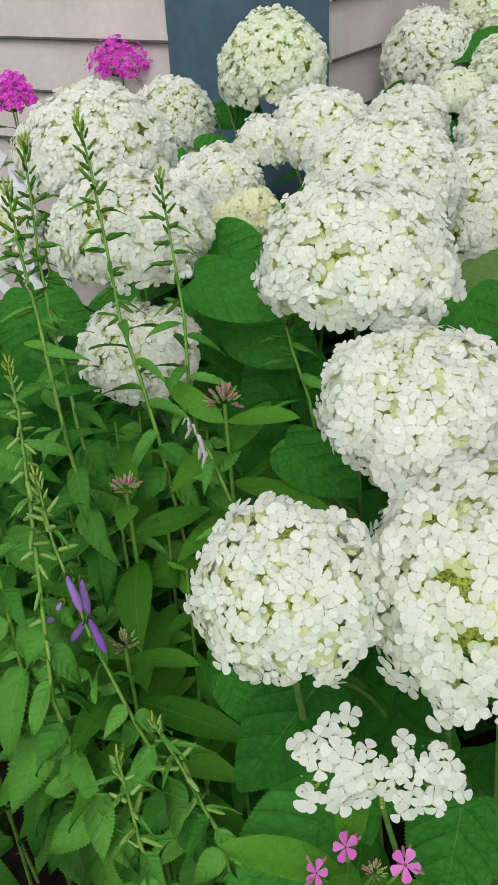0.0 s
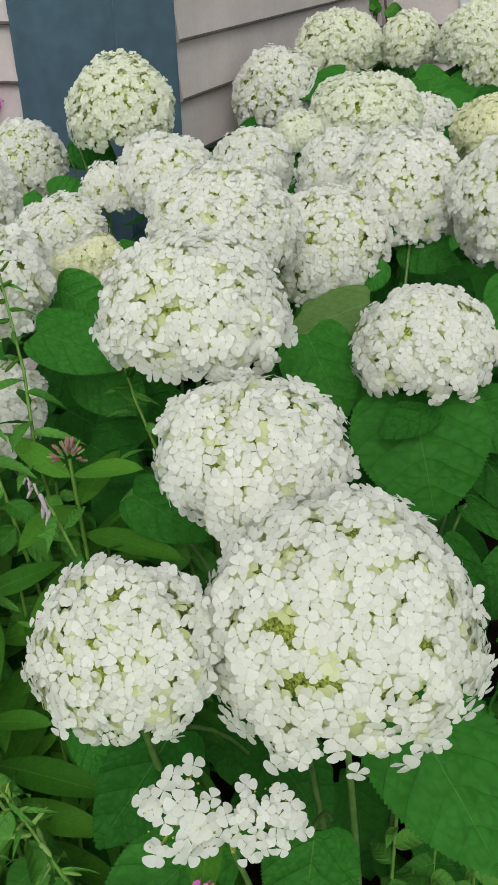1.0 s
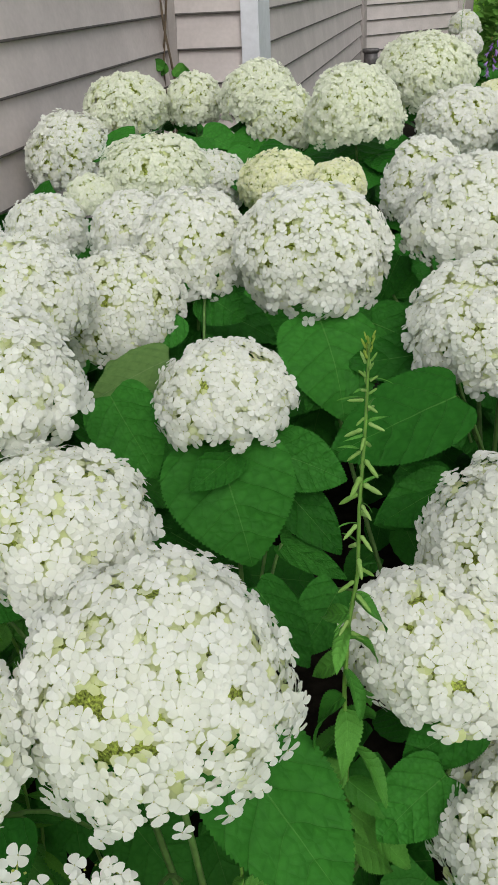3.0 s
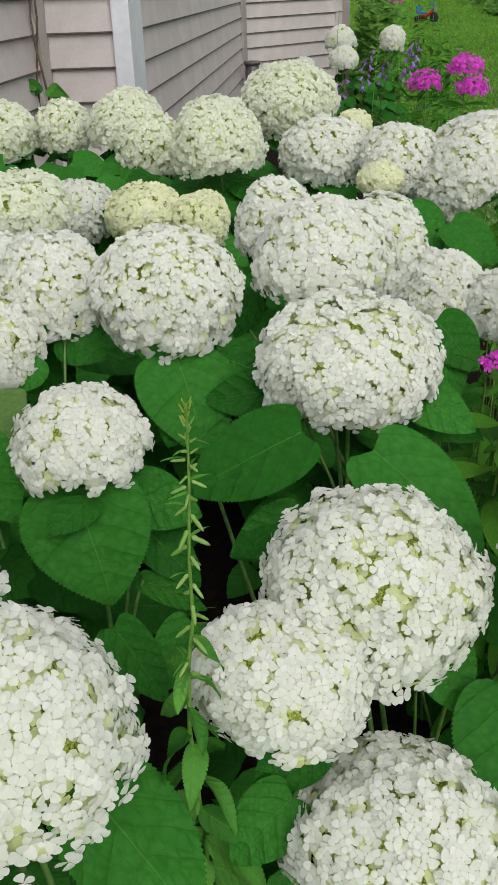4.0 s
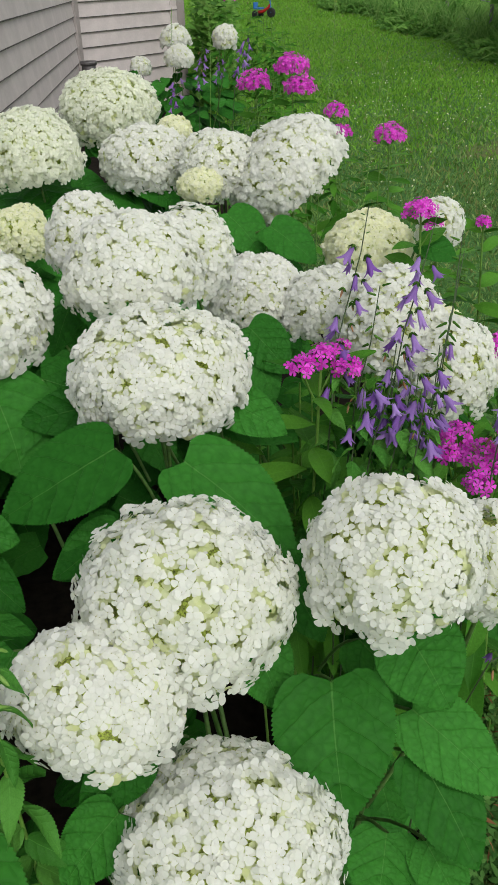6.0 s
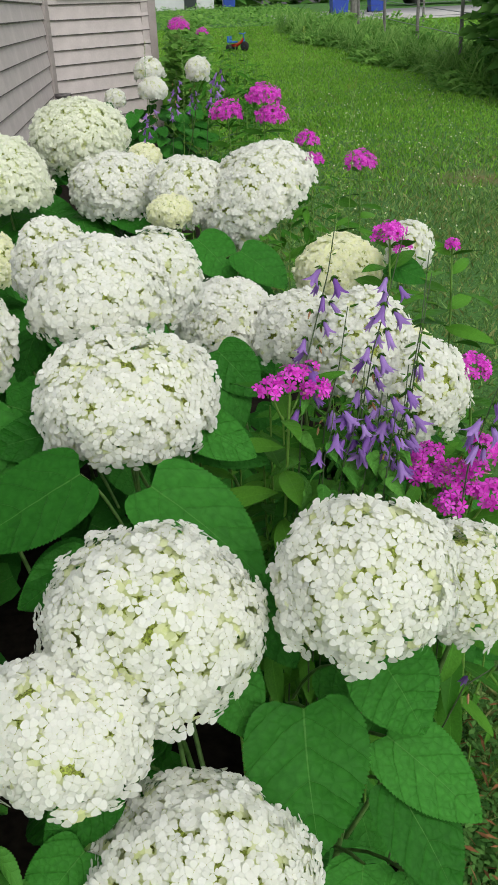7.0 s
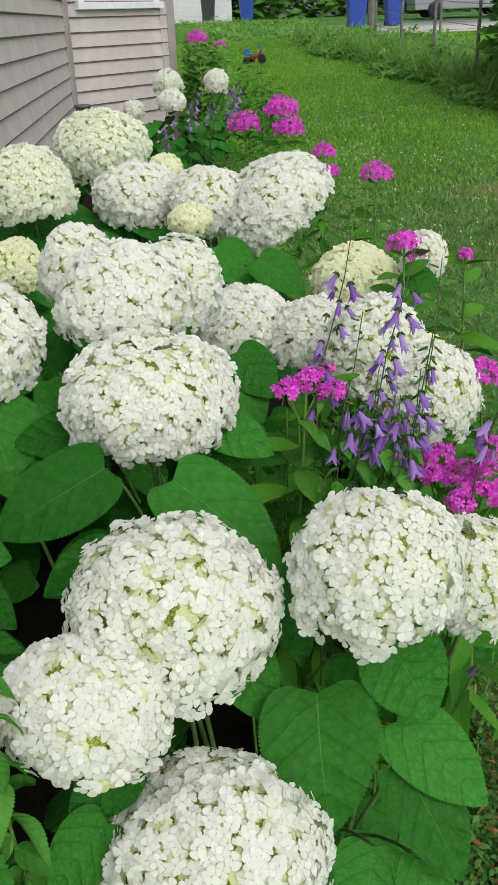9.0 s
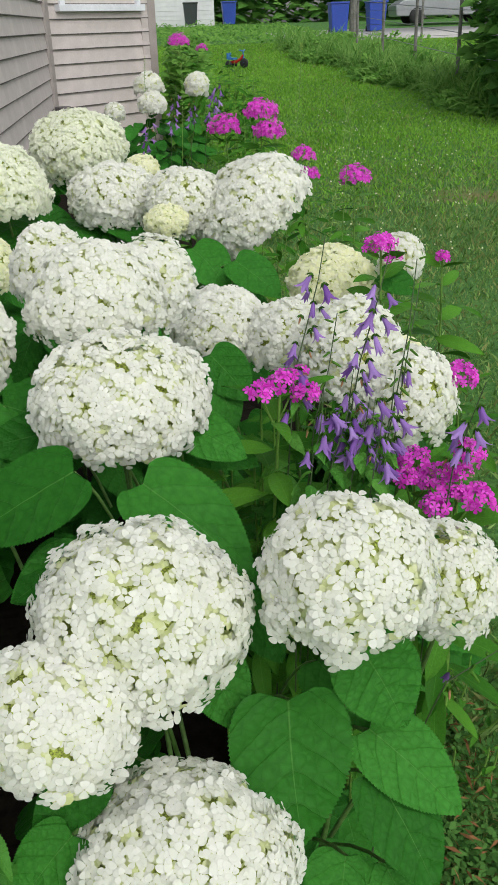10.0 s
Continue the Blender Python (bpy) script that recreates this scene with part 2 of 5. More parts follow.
def corner_trim(name, corners, z0, z1, mat, label):
    """An upright board folded round a corner: plan corners, extruded."""
    bm = bmesh.new()
    lo = [bm.verts.new((x, y, z0)) for x, y in corners]
    f = bm.faces.new(lo)
    r = bmesh.ops.extrude_face_region(bm, geom=[f])
    for v in r["geom"]:
        if isinstance(v, bmesh.types.BMVert):
            v.co.z = z1
    bmesh.ops.recalc_face_normals(bm, faces=bm.faces[:])
    bmesh.ops.bevel(bm, geom=[e for e in bm.edges if abs(e.verts[0].co.z - e.verts[1].co.z) > 0.1], offset=0.004, segments=2, affect="EDGES")
    ob = part(name, bm, mat)
    tagged(ob, label, "trim", kind="structure")
    return ob


TOP = 2.7
siding_wall("wall_1", (-4.5, 1.73), (-1.55, 1.835), 0.933, 0.05, TOP, "taupe vinyl lap siding wall beside a blue-grey post")
siding_wall("wall_2", (-1.2, 1.965), (-1.2, 3.72), 1.012, 0.05, TOP, "taupe vinyl lap siding wall behind the hydrangeas")
siding_wall("wall_3", (-1.2, 3.72), (-0.89, 3.74), 1.012, 0.05, TOP, "short taupe lap siding wall between two corners")
siding_wall("wall_4", (-0.85, 3.9), (-0.85, 8.93), 1.012, 0.05, TOP, "long taupe vinyl lap siding wall running back")
siding_wall("wall_5", (-0.85, 8.93), (0.15, 10.1), 1.0, 0.05, TOP, "taupe lap siding wall under a white window sill")
siding_wall("wall_6", (0.15, 10.1), (-4.0, 13.5), 1.0, 0.05, TOP, "taupe lap siding wall round the far corner")
corner_trim("trim_1", [(-1.553, 1.825), (-1.275, 1.825), (-1.188, 1.942), (-1.215, 1.99), (-1.553, 1.99)], 0, TOP, BLUE_POST, "blue-grey painted corner post against the siding")
corner_trim("trim_2", [(-0.905, 3.715), (-0.835, 3.715), (-0.835, 3.98), (-0.905, 3.98)], 0, TOP, WHITE_TRIM, "white painted corner board on the siding")
corner_trim("trim_3", [(-1.215, 3.68), (-1.19, 3.68), (-1.165, 3.705), (-1.165, 3.74), (-1.215, 3.74)], 0, TOP, TRIM, "taupe inside corner strip with a dry vine")
corner_trim("trim_4", [(-0.87, 8.86), (-0.83, 8.87), (-0.80, 8.93), (-0.83, 8.98), (-0.87, 8.98)], 0, TOP, TRIM, "taupe inside corner strip of the siding")
corner_trim("trim_5", [(0.09, 10.02), (0.17, 10.08), (0.17, 10.16), (0.09, 10.16)], 0, TOP, TRIM, "taupe outside corner strip of the siding")



def make_roof():
    """A plain flat roof and back wall that close the house."""
    plan = [(-4.5, 1.75), (-1.57, 1.85), (-1.22, 2.0), (-1.22, 3.74), (-0.92, 3.76), (-0.87, 8.95), (0.13, 10.1), (-4.0, 13.48), (-4.5, 13.48)]
    bm = bmesh.new()
    f = bm.faces.new([bm.verts.new((x, y, TOP)) for x, y in plan])
    ext = bmesh.ops.extrude_face_region(bm, geom=[f])
    for v in ext["geom"]:
        if isinstance(v, bmesh.types.BMVert):
            v.co.z += 0.15
    bmesh.ops.recalc_face_normals(bm, faces=bm.faces[:])
    tagged(part("roof", bm, plain("grey_roof_felt", (0.09, 0.09, 0.09), 0.9, 0, 8, 0.2, 0.3)), "plain grey flat roof over the sided house", "roof", kind="structure")
    bm = bmesh.new()
    box_bm(bm, -4.7, 1.75, 0, -4.5, 13.48, TOP)
    tagged(part("wall_7", bm, SIDING), "plain taupe back wall of the house", "wall", kind="structure")


make_roof()

# ---- hydrangeas ----
WHITE, GREENISH, CREAM, LACE = "white", "greenish", "cream", "lace"
PETALS = {WHITE: PETAL_WHITE, GREENISH: PETAL_GREENISH, CREAM: PETAL_CREAM, LACE: PETAL_WHITE}


def floret_template(rows, kind=0, eye=True):
    """A floret of radius 1, facing +z: three or four broad, rounded, lapping petals, one pair above the other, and a small eye."""
    r = np.random.default_rng(300 + kind)
    count = 3 if kind == 4 else 4
    vs, fs = [], []
    for k in range(count):
        w = k * 2 * math.pi / count + r.normal(0, 0.10)
        long, wide = r.uniform(0.88, 1.10), r.uniform(0.94, 1.12) * (1.12 if count == 3 else 1.0)
        tilt, curl, roll = r.normal(0.10, 0.13), r.uniform(0.10, 0.40), r.normal(0, 0.16)
        base = len(vs)
        for u, h in rows:
            for s in (-1, 0, 1):
                x, y = u * long, s * h * wide
                z = tilt * u + 0.07 * (k % 2) - curl * max(0, u - 0.5) - 0.22 * y * y + roll * y + 0.03 * abs(s) * u
                vs.append((x * math.cos(w) - y * math.sin(w), x * math.sin(w) + y * math.cos(w), z))
        for i in range(len(rows) - 1):
            for j in range(2):
                a = base + i * 3 + j
                fs.append((a, a + 3, a + 4, a + 1))
    mats = [0] * len(fs)
    if eye:
        b = len(vs)
        for k in range(4):
            vs.append((0.105 * math.cos(k * math.pi / 2), 0.105 * math.sin(k * math.pi / 2), 0.06))
        vs += [(0.05, 0, 0.15), (0, 0.05, 0.15), (-0.05, 0, 0.15), (0, -0.05, 0.15)]
        fs += [(b + i, b + (i + 1) % 4, b + 4 + (i + 1) % 4, b + 4 + i) for i in range(4)] + [(b + 4, b + 5, b + 6, b + 7)]
        mats += [1] * 5
    return np.array(vs), np.array(fs), np.array(mats)


FINE_ROWS = ((0.04, 0.05), (0.26, 0.23), (0.52, 0.44), (0.78, 0.50), (0.95, 0.36), (1.04, 0.13))
FAR_ROWS = ((0.04, 0.06), (0.42, 0.39), (0.80, 0.49), (1.04, 0.20))
FINE = [floret_template(FINE_ROWS, k) for k in range(6)]
FAR = [floret_template(FAR_ROWS, k, False) for k in range(6)]
INSIDE = floret_template(((0.04, 0.08), (0.60, 0.55), (1.0, 0.28)), 1, False)
rng = np.random.default_rng(7)


def floret_poses(rx, rz, size, cover, low=-0.5, seed_noise=0.0, jitter=0.20, lumps=0.10, gaps=0.0, bell=0.0):
    """Places, normals, spins and sizes of florets over a lumpy dome, larger and looser at its ragged lower rim. The florets of one
    small umbel share a tilt, and between some umbels the cover breaks open."""
    area = 4 * math.pi * rx * rx * (1 - low) / 2
    n = int(cover * area / (size * size))
    i = np.arange(n) + 0.5
    cz = 1 - (1 - low) * i / n
    ph = i * 2.399963 + rng.normal(0, 0.16, n)
    cz = np.clip(cz + rng.normal(0, 0.03, n), low, 1)
    s = np.sqrt(1 - cz * cz)
    nrm = np.stack([s * np.cos(ph), s * np.sin(ph), cz], 1)
    off = Vector((seed_noise, seed_noise * 0.7, 0))
    lump = np.array([1.35 * noise.noise(Vector(v) * 1.5 + off) + 0.6 * noise.noise(Vector(v) * 4.0 - off) for v in nrm])
    umbel = np.array([noise.noise_vector(Vector(v) * 7.5 + off * 2) for v in nrm])
    open_ = np.array([noise.noise(Vector(v) * 9.5 - off * 3) for v in nrm])
    hem = low + 0.18 + 0.18 * np.array([noise.noise(Vector((math.cos(a) * 4.5, math.sin(a) * 4.5, seed_noise))) for a in ph])
    rim = np.clip((0.25 - cz) / 0.8, 0, 1)
    lump -= lump.mean()
    rad = 0.99 + lumps * lump + 0.05 * umbel[:, 0] + rng.normal(0, 0.022, n) + rim * np.clip(rng.normal(0, 0.06, n), -0.10, 0.09)
    rad = np.clip(rad, 0.83, 1.08 + 0.05 * rim)
    wide = np.where(cz < 0, s ** 0.8 / np.maximum(s, 1e-3), 1.0)
    pos = nrm * rad[:, None] * np.array([rx, rx, rz])
    pos[:, :2] *= (wide * (1 - 0.13 * bell * cz))[:, None]
    out = nrm / np.array([rx, rx, rz])
    out /= np.linalg.norm(out, axis=1, keepdims=True)
    out += 0.5 * umbel + rng.normal(0, jitter, (n, 3)) + np.array([0, -0.33, 0.24])
    out /= np.linalg.norm(out, axis=1, keepdims=True)
    keep = (cz > hem) & (open_ < 0.62 - gaps * (0.6 + 0.6 * np.clip(cz, 0, 1)))
    big = size * 0.74 * rng.uniform(0.84, 1.18, n) * (0.95 + 0.22 * rim)
    return pos[keep], out[keep], rng.uniform(0, 6.28, n)[keep], big[keep]


def place_template(tpls, pos, out, spin, rad):
    """All florets in one mesh, each by one of the templates in turn."""
    tpls = tpls if isinstance(tpls, list) else [tpls]
    vs, fs, ms, at = [], [], [], 0
    for j, (tv, tf, tm) in enumerate(tpls):
        p, o, q, w = (a[j::len(tpls)] for a in (pos, out, spin, rad))
        n, k = len(p), len(tv)
        ref = np.where(np.abs(o[:, 2:3]) < 0.9, np.array([[0, 0, 1.0]]), np.array([[1.0, 0, 0]]))
        a = np.cross(ref, o)
        a /= np.linalg.norm(a, axis=1, keepdims=True)
        b = np.cross(o, a)
        ax = a * np.cos(q)[:, None] + b * np.sin(q)[:, None]
        ay = np.cross(o, ax)
        t = tv[None] * w[:, None, None]
        v = p[:, None] + t[..., 0:1] * ax[:, None] + t[..., 1:2] * ay[:, None] + t[..., 2:3] * o[:, None]
        vs.append(v.reshape(-1, 3))
        fs.append((tf[None] + at + (np.arange(n) * k)[:, None, None]).reshape(-1, 4))
        ms.append(np.tile(tm, n))
        at += n * k
    return np.concatenate(vs), np.concatenate(fs), np.concatenate(ms)


FLORETS = [mesh_of("floret", tv, tf, [PETAL_WHITE, EYE, PETAL_LIME], tm) for tv, tf, tm in FINE]


def bush(x, y, z, label):
    b = thing("hydrangea_bush", x, y, z, label, "hydrangea", "hydrangea bushes in the bed")
    return b


def lace_head(b, x, y, z, rx):
    """A young, loose head: two flat clumps of large florets on thin stalks."""
    r = np.random.default_rng(12)
    side, up, face = Vector((0.88, 0.46, -0.03)), Vector((-0.2, 0.47, 0.86)), Vector((0.41, -0.75, 0.52))
    head = part("flower_head", mesh_of("flower_head", *tube([(0, 0.01, -0.05), (0, 0.005, -0.02), (0, 0, -0.01)], [0.002, 0.002, 0.0015], 5), [STALKS]), None, b)
    at = Vector((x, y, z)) - b.location
    head.location = at
    for cx, cy, rad, n, size in ((-0.50, 0.03, 0.56, 25, 0.0084), (0.52, -0.06, 0.50, 29, 0.0068)):
        knot = side * (cx * rx) + up * (cy * rx) - face * (0.35 * rx)
        for i in range(n):
            w, q = i * 2.4 + r.normal(0, 0.3), math.sqrt((i + 0.5) / n) * r.uniform(0.8, 1.08)
            d = side * (math.cos(w) * q) + up * (math.sin(w) * q * 0.98)
            p = side * (cx * rx) + up * (cy * rx) + d * rad * rx + face * rx * (0.22 * (1 - q * q) + r.uniform(-0.10, 0.10))
            n_out = (face * 0.8 + d * 0.55 + Vector((0, 0, 0.25)) + Vector(r.normal(0, 0.22, 3))).normalized()
            fl = new("floret", FLORETS[i % 6])
            fl.parent = head
            turn = n_out.to_track_quat("Z", "Y").to_matrix().to_4x4()
            fl.matrix_local = Matrix.Translation(p) @ turn @ Matrix.Rotation(r.uniform(0, 6.28), 4, "Z") @ Matrix.Scale(size * r.uniform(0.85, 1.15), 4)
            if i % 2 == 0:
                sv, sf = tube(bend(knot, p - n_out * 0.001, (0, 0, -0.003), 3), [0.0009, 0.0008, 0.0007, 0.0006], 4)
                part("flower_stalk", mesh_of("flower_stalk", sv, sf, [STALKS]), None, head)
        bead_v, bead_f = [], []
        for i in range(34):
            w, q = i * 2.4, math.sqrt((i + 0.5) / 34)
            c = side * (cx * rx + math.cos(w) * q * rad * rx * 0.85) + up * (cy * rx + math.sin(w) * q * rad * rx * 0.85) + face * rx * r.uniform(-0.12, 0.10)
            k, br = len(bead_v), r.uniform(0.0009, 0.0016)
            bead_v += [tuple(c + Vector(d) * br) for d in ((1, 0, 0), (0, 1, 0), (-1, 0, 0), (0, -1, 0), (0, 0, 1), (0, 0, -1))]
            for j in range(4):
                bead_f += [(k + j, k + (j + 1) % 4, k + 4), (k + (j + 1) % 4, k + j, k + 5)]
        part("fertile_buds", mesh_of("fertile_buds", bead_v, bead_f, [STALKS]), None, head, "tiny yellow-green fertile flower buds")
        sv, sf = tube(bend((0, 0, -0.02), knot, (0, 0, -0.004), 3), [0.0014] * 4, 5)
        part("flower_stalk", mesh_of("flower_stalk", sv, sf, [STALKS]), None, head)
    foot = Vector((r.normal(0, 0.05), 0.06, 0.03)) + at * Vector((0.35, 0.35, 0))
    sv, sf = tube(bend(foot, at + Vector((0, 0.01, -0.05)), (at.x * 0.12, at.y * 0.12, 0.03), 8), [0.0042 - 0.0022 * i / 8 for i in range(9)])
    part("stem", mesh_of("stem", sv, sf, [STEM]), None, b)
    return head


def flower_head(b, x, y, z, rx, rz, tone, lean=0.0):
    if tone == LACE:
        return lace_head(b, x, y, z, rx)
    far = y > 1.15
    size = (0.0092 if far else 0.0098) * (1.0 if rx > 0.07 else 0.86) * (0.88 if tone == CREAM else 1)
    rx, rz = rx * 0.93, rz * 0.94
    if y > 5:
        size = 0.022
    seed = x * 9 + y * 5
    bell = math.sin(seed * 7.3)
    low = (-0.86 if far else -0.68) + 0.12 * max(0.0, bell)
    pos, out, spin, rad = floret_poses(rx, rz, size, 1.16 if far else 1.14, low, seed, 0.16 if far else 0.20, lumps=0.08 if far else 0.12, gaps=0.05 if far else 0.09, bell=bell)
    single = rx > 0.08 and y < 0.74
    loose = np.zeros(len(pos), bool)
    if single:
        front = np.argsort(pos[:, 1] - 0.6 * pos[:, 2])[:200]
        loose[front] = True
    own = [(p, o, q, w) for p, o, q, w in zip(pos[loose], out[loose], spin[loose], rad[loose])]
    v, f, m = place_template(FAR if far else FINE, pos[~loose], out[~loose], spin[~loose], rad[~loose])
    inner = floret_poses(rx * 0.92, rz * 0.92, size * 1.1, 0.84, low + (0.14 if far else 0.04), seed, 0.3, lumps=0.07 if far else 0.12, bell=bell)
    v2, f2, m2 = place_template(INSIDE, *inner)
    v, f, m = np.concatenate([v, v2]), np.concatenate([f, f2 + len(v)]), np.concatenate([m, m2 + 2])
    me = mesh_of("flower_head", v, f, [PETALS[tone], EYE, PETAL_LIME], m)
    head = part("flower_head", me, None, b)
    at = Vector((x, y, z)) - b.location
    head.location = at
    head.rotation_euler = (rng.normal(0, 0.06), rng.normal(0, 0.06) + radians(lean), 0)
    for p, o, q, w in own:
        fl = new("floret", FLORETS[int(rng.integers(0, 6))])
        fl.parent = head
        turn = Vector(o).to_track_quat("Z", "Y").to_matrix().to_4x4()
        fl.matrix_local = Matrix.Translation(Vector(p)) @ turn @ Matrix.Rotation(float(q), 4, "Z") @ Matrix.Scale(float(w), 4)
    # the crowded stalks inside
    bm = bmesh.new()
    bmesh.ops.create_icosphere(bm, subdivisions=3, radius=1)
    for q in bm.verts:
        k = 0.78 + 0.07 * noise.noise(q.co * 5 + Vector((x, y, 3)))
        low = 0.75 if q.co.z < -0.2 else 1
        q.co = Vector((q.co.x * rx * k * (1 if q.co.z > -0.3 else 0.8), q.co.y * rx * k * (1 if q.co.z > -0.3 else 0.8), q.co.z * rz * k * low))
    core = part("flower_core", bm, STALKS, head, "yellow-green branching flower stalks")
    for p in core.data.polygons:
        p.use_smooth = True
    foot = Vector((rng.normal(0, 0.05), 0.06 + rng.normal(0, 0.04), 0.03)) + at * Vector((0.35, 0.35, 0))
    pts = bend(foot, at - Vector((0, 0, rz * 0.4)), (at.x * 0.12, at.y * 0.12, 0.05), 8)
    sv, sf = tube(pts, [0.0048 - 0.0022 * i / 8 for i in range(9)])
    part("stem", mesh_of("stem", sv, sf, [STEM]), None, b)
    return head




def leaf_mesh(name, mat, ratio=0.8, rows=76, teeth=0.02, heart=0.15, full=0.43, point=0.84, droop=0.16, fold=0.10, quilt=0.0032, wave=0.02, seed=0, half=4):
    """A toothed leaf blade of length 1 along +x and width ratio, facing +z, with sunken side veins and a drooping tip."""
    r = np.random.default_rng(seed)
    ph = r.uniform(0, 6.28, 3)
    best = full / (full + point)
    top = best ** full * (1 - best) ** point
    vs, uv, fs = [], [], []
    for i in range(rows + 1):
        v = i / rows
        w = v ** full * (1 - v) ** point / top if 0 < v < 1 else 0.0
        w = max(w, 0.012) * 0.5 * ratio
        for j in range(-half, half + 1):
            s = j / half
            edge = abs(j) == half
            y = s * w * (1 + (teeth * (1 if i % 2 else -1) if edge else 0))
            x = v - heart * (1 - v) ** 4 * abs(y) / (0.5 * ratio) * 1.6 + (0.012 if edge and i % 2 else 0)
            z = -droop * v * v + fold * abs(y) - 0.35 * fold * y * y / (0.5 * ratio)
            z += quilt * math.cos(2 * math.pi * 4.3 * (x - 0.75 * abs(y))) * (1 - abs(s) ** 3)
            z += wave * math.sin(5 * v + ph[0] + 2 * s) * abs(s) + 0.02 * math.sin(3 * v + ph[1])
            vs.append((x, y + 0.02 * math.sin(3 * v + ph[2]), z))
            uv.append((y, x))
    k = 2 * half + 1
    for i in range(rows):
        for j in range(k - 1):
            a = i * k + j
            fs.append((a, a + 1, a + k + 1, a + k))
    return mesh_of(name, vs, fs, [mat], uvs=uv)


LEAVES = [leaf_mesh("leaf", HYDRANGEA_LEAF, 0.8, droop=0.10 + 0.04 * k, fold=0.06 + 0.05 * (k % 3), wave=0.015 + 0.012 * (k % 2), seed=k) for k in range(6)]
LEAF_BACK = thin_leafy("hydrangea_leaf_underside", (0.13, 0.24, 0.07), (0.17, 0.29, 0.10), 0.6, 0.3, pale=(0.30, 0.40, 0.20))
PALE_LEAF = leaf_mesh("leaf", LEAF_BACK, 0.8, seed=9)


def aim(base, tip, face=(0.05, -0.45, 0.9)):
    """The pose that lays +x from base to tip and turns +z to the face way as far as it can."""
    base, tip = Vector(base), Vector(tip)
    x = (tip - base).normalized()
    z = Vector(face)
    z = (z - x * z.dot(x)).normalized()
    y = z.cross(x)
    m = Matrix((x, y, z)).transposed().to_4x4()
    return Matrix.Translation(base) @ m


def leaf(b, base, tip, width, stalk=True, face=(0.05, -0.78, 0.62), pale=False):
    ob = new("leaf", PALE_LEAF if pale else LEAVES[int(rng.integers(0, 6))])
    ob.parent = b
    length = (Vector(tip) - Vector(base)).length
    off = Vector((rng.normal(0, 0.12), rng.normal(0, 0.08), rng.normal(0, 0.08)))
    x_way = (Vector(tip) - Vector(base)).normalized()
    up = Vector(face) - x_way * Vector(face).dot(x_way)
    tip = Vector(tip) + up.normalized() * length * 0.13
    m = aim(base, tip, Vector(face) + off) @ Matrix.Diagonal((length, width / 0.8, (length + width) / 2, 1))
    ob.matrix_local = Matrix.Translation(-b.location) @ m
    if stalk:
        p0 = Vector(base) - b.location
        p1 = Vector((p0.x * 0.7, p0.y * 0.7 + 0.05, p0.z - 0.12))
        sv, sf = tube(bend(p1, p0, (0, 0, 0.015), 4), [0.0022] * 5, 5)
        part("leaf_stalk", mesh_of("leaf_stalk", sv, sf, [STEM]), None, b)
    return ob


def fill_leaves(b, n, spread, low, high, off=(0, 0)):
    """The lower, shaded leaves of a bush, each on its own side of the crown."""
    for i in range(n):
        w = rng.uniform(0, 2 * math.pi)
        r = spread * math.sqrt(rng.uniform(0.02, 1))
        z = low + (high - low) * rng.uniform(0, 1) * (1 - 0.45 * r / spread)
        base = b.location + Vector((off[0] + r * math.cos(w), off[1] + r * math.sin(w), z))
        size = rng.uniform(0.10, 0.16)
        if base.x > 0.27 and base.y < 1.25:
            continue
        out = Vector((math.cos(w), math.sin(w) - 0.3, 0)).normalized()
        tip = base + out * size * 0.85 + Vector((0, 0, -size * rng.uniform(0.2, 0.6)))
        leaf(b, base, tip, size * rng.uniform(0.68, 0.85), False, (0.05, -0.5, 0.85))


INNER = [leaf_mesh("leaf", HYDRANGEA_LEAF, 0.8, rows=12, half=2, droop=0.12 + 0.06 * k, fold=0.12, seed=60 + k) for k in range(3)]


def inner_foliage(b, n, spread, low, high, off=(0, 0)):
    """The crowded shaded leaves inside a bush, too many to tell apart."""
    vs, fs, us = [], [], []
    for me in INNER:
        co = np.zeros(len(me.vertices) * 3)
        me.vertices.foreach_get("co", co)
        us.append(np.c_[co.reshape(-1, 3), np.ones(len(me.vertices))])
    quads = np.array([p.vertices[:] for p in INNER[0].polygons])
    uv0 = us[0][:, [1, 0]]
    at0, uvs = 0, []
    for i in range(n):
        w = rng.uniform(0, 2 * math.pi)
        r = spread * math.sqrt(rng.uniform(0, 1))
        size = rng.uniform(0.09, 0.15)
        base = Vector((off[0] + r * math.cos(w), off[1] + r * math.sin(w), low + (high - low) * rng.uniform(0, 1)))
        if base.x + b.location.x > 0.29 and base.y + b.location.y < 1.25:
            continue
        w += rng.normal(0, 0.8)
        tip = base + Vector((math.cos(w), math.sin(w) - 0.2, -rng.uniform(0.15, 0.7))) * size
        m = np.array(aim(base, tip, (0.05, -0.4, 0.9)) @ Matrix.Diagonal((size, size, size, 1)))
        co = us[i % 3] @ m.T
        vs.append(co[:, :3])
        fs.append(quads + at0)
        uvs.append(uv0)
        at0 += len(co)
    ob = part("inner_leaves", mesh_of("inner_leaves", np.concatenate(vs), np.concatenate(fs), [HYDRANGEA_LEAF], uvs=np.concatenate(uvs)), None, b)
    tagged(ob, "crowded shaded green leaves inside the bush", kind="stuff")


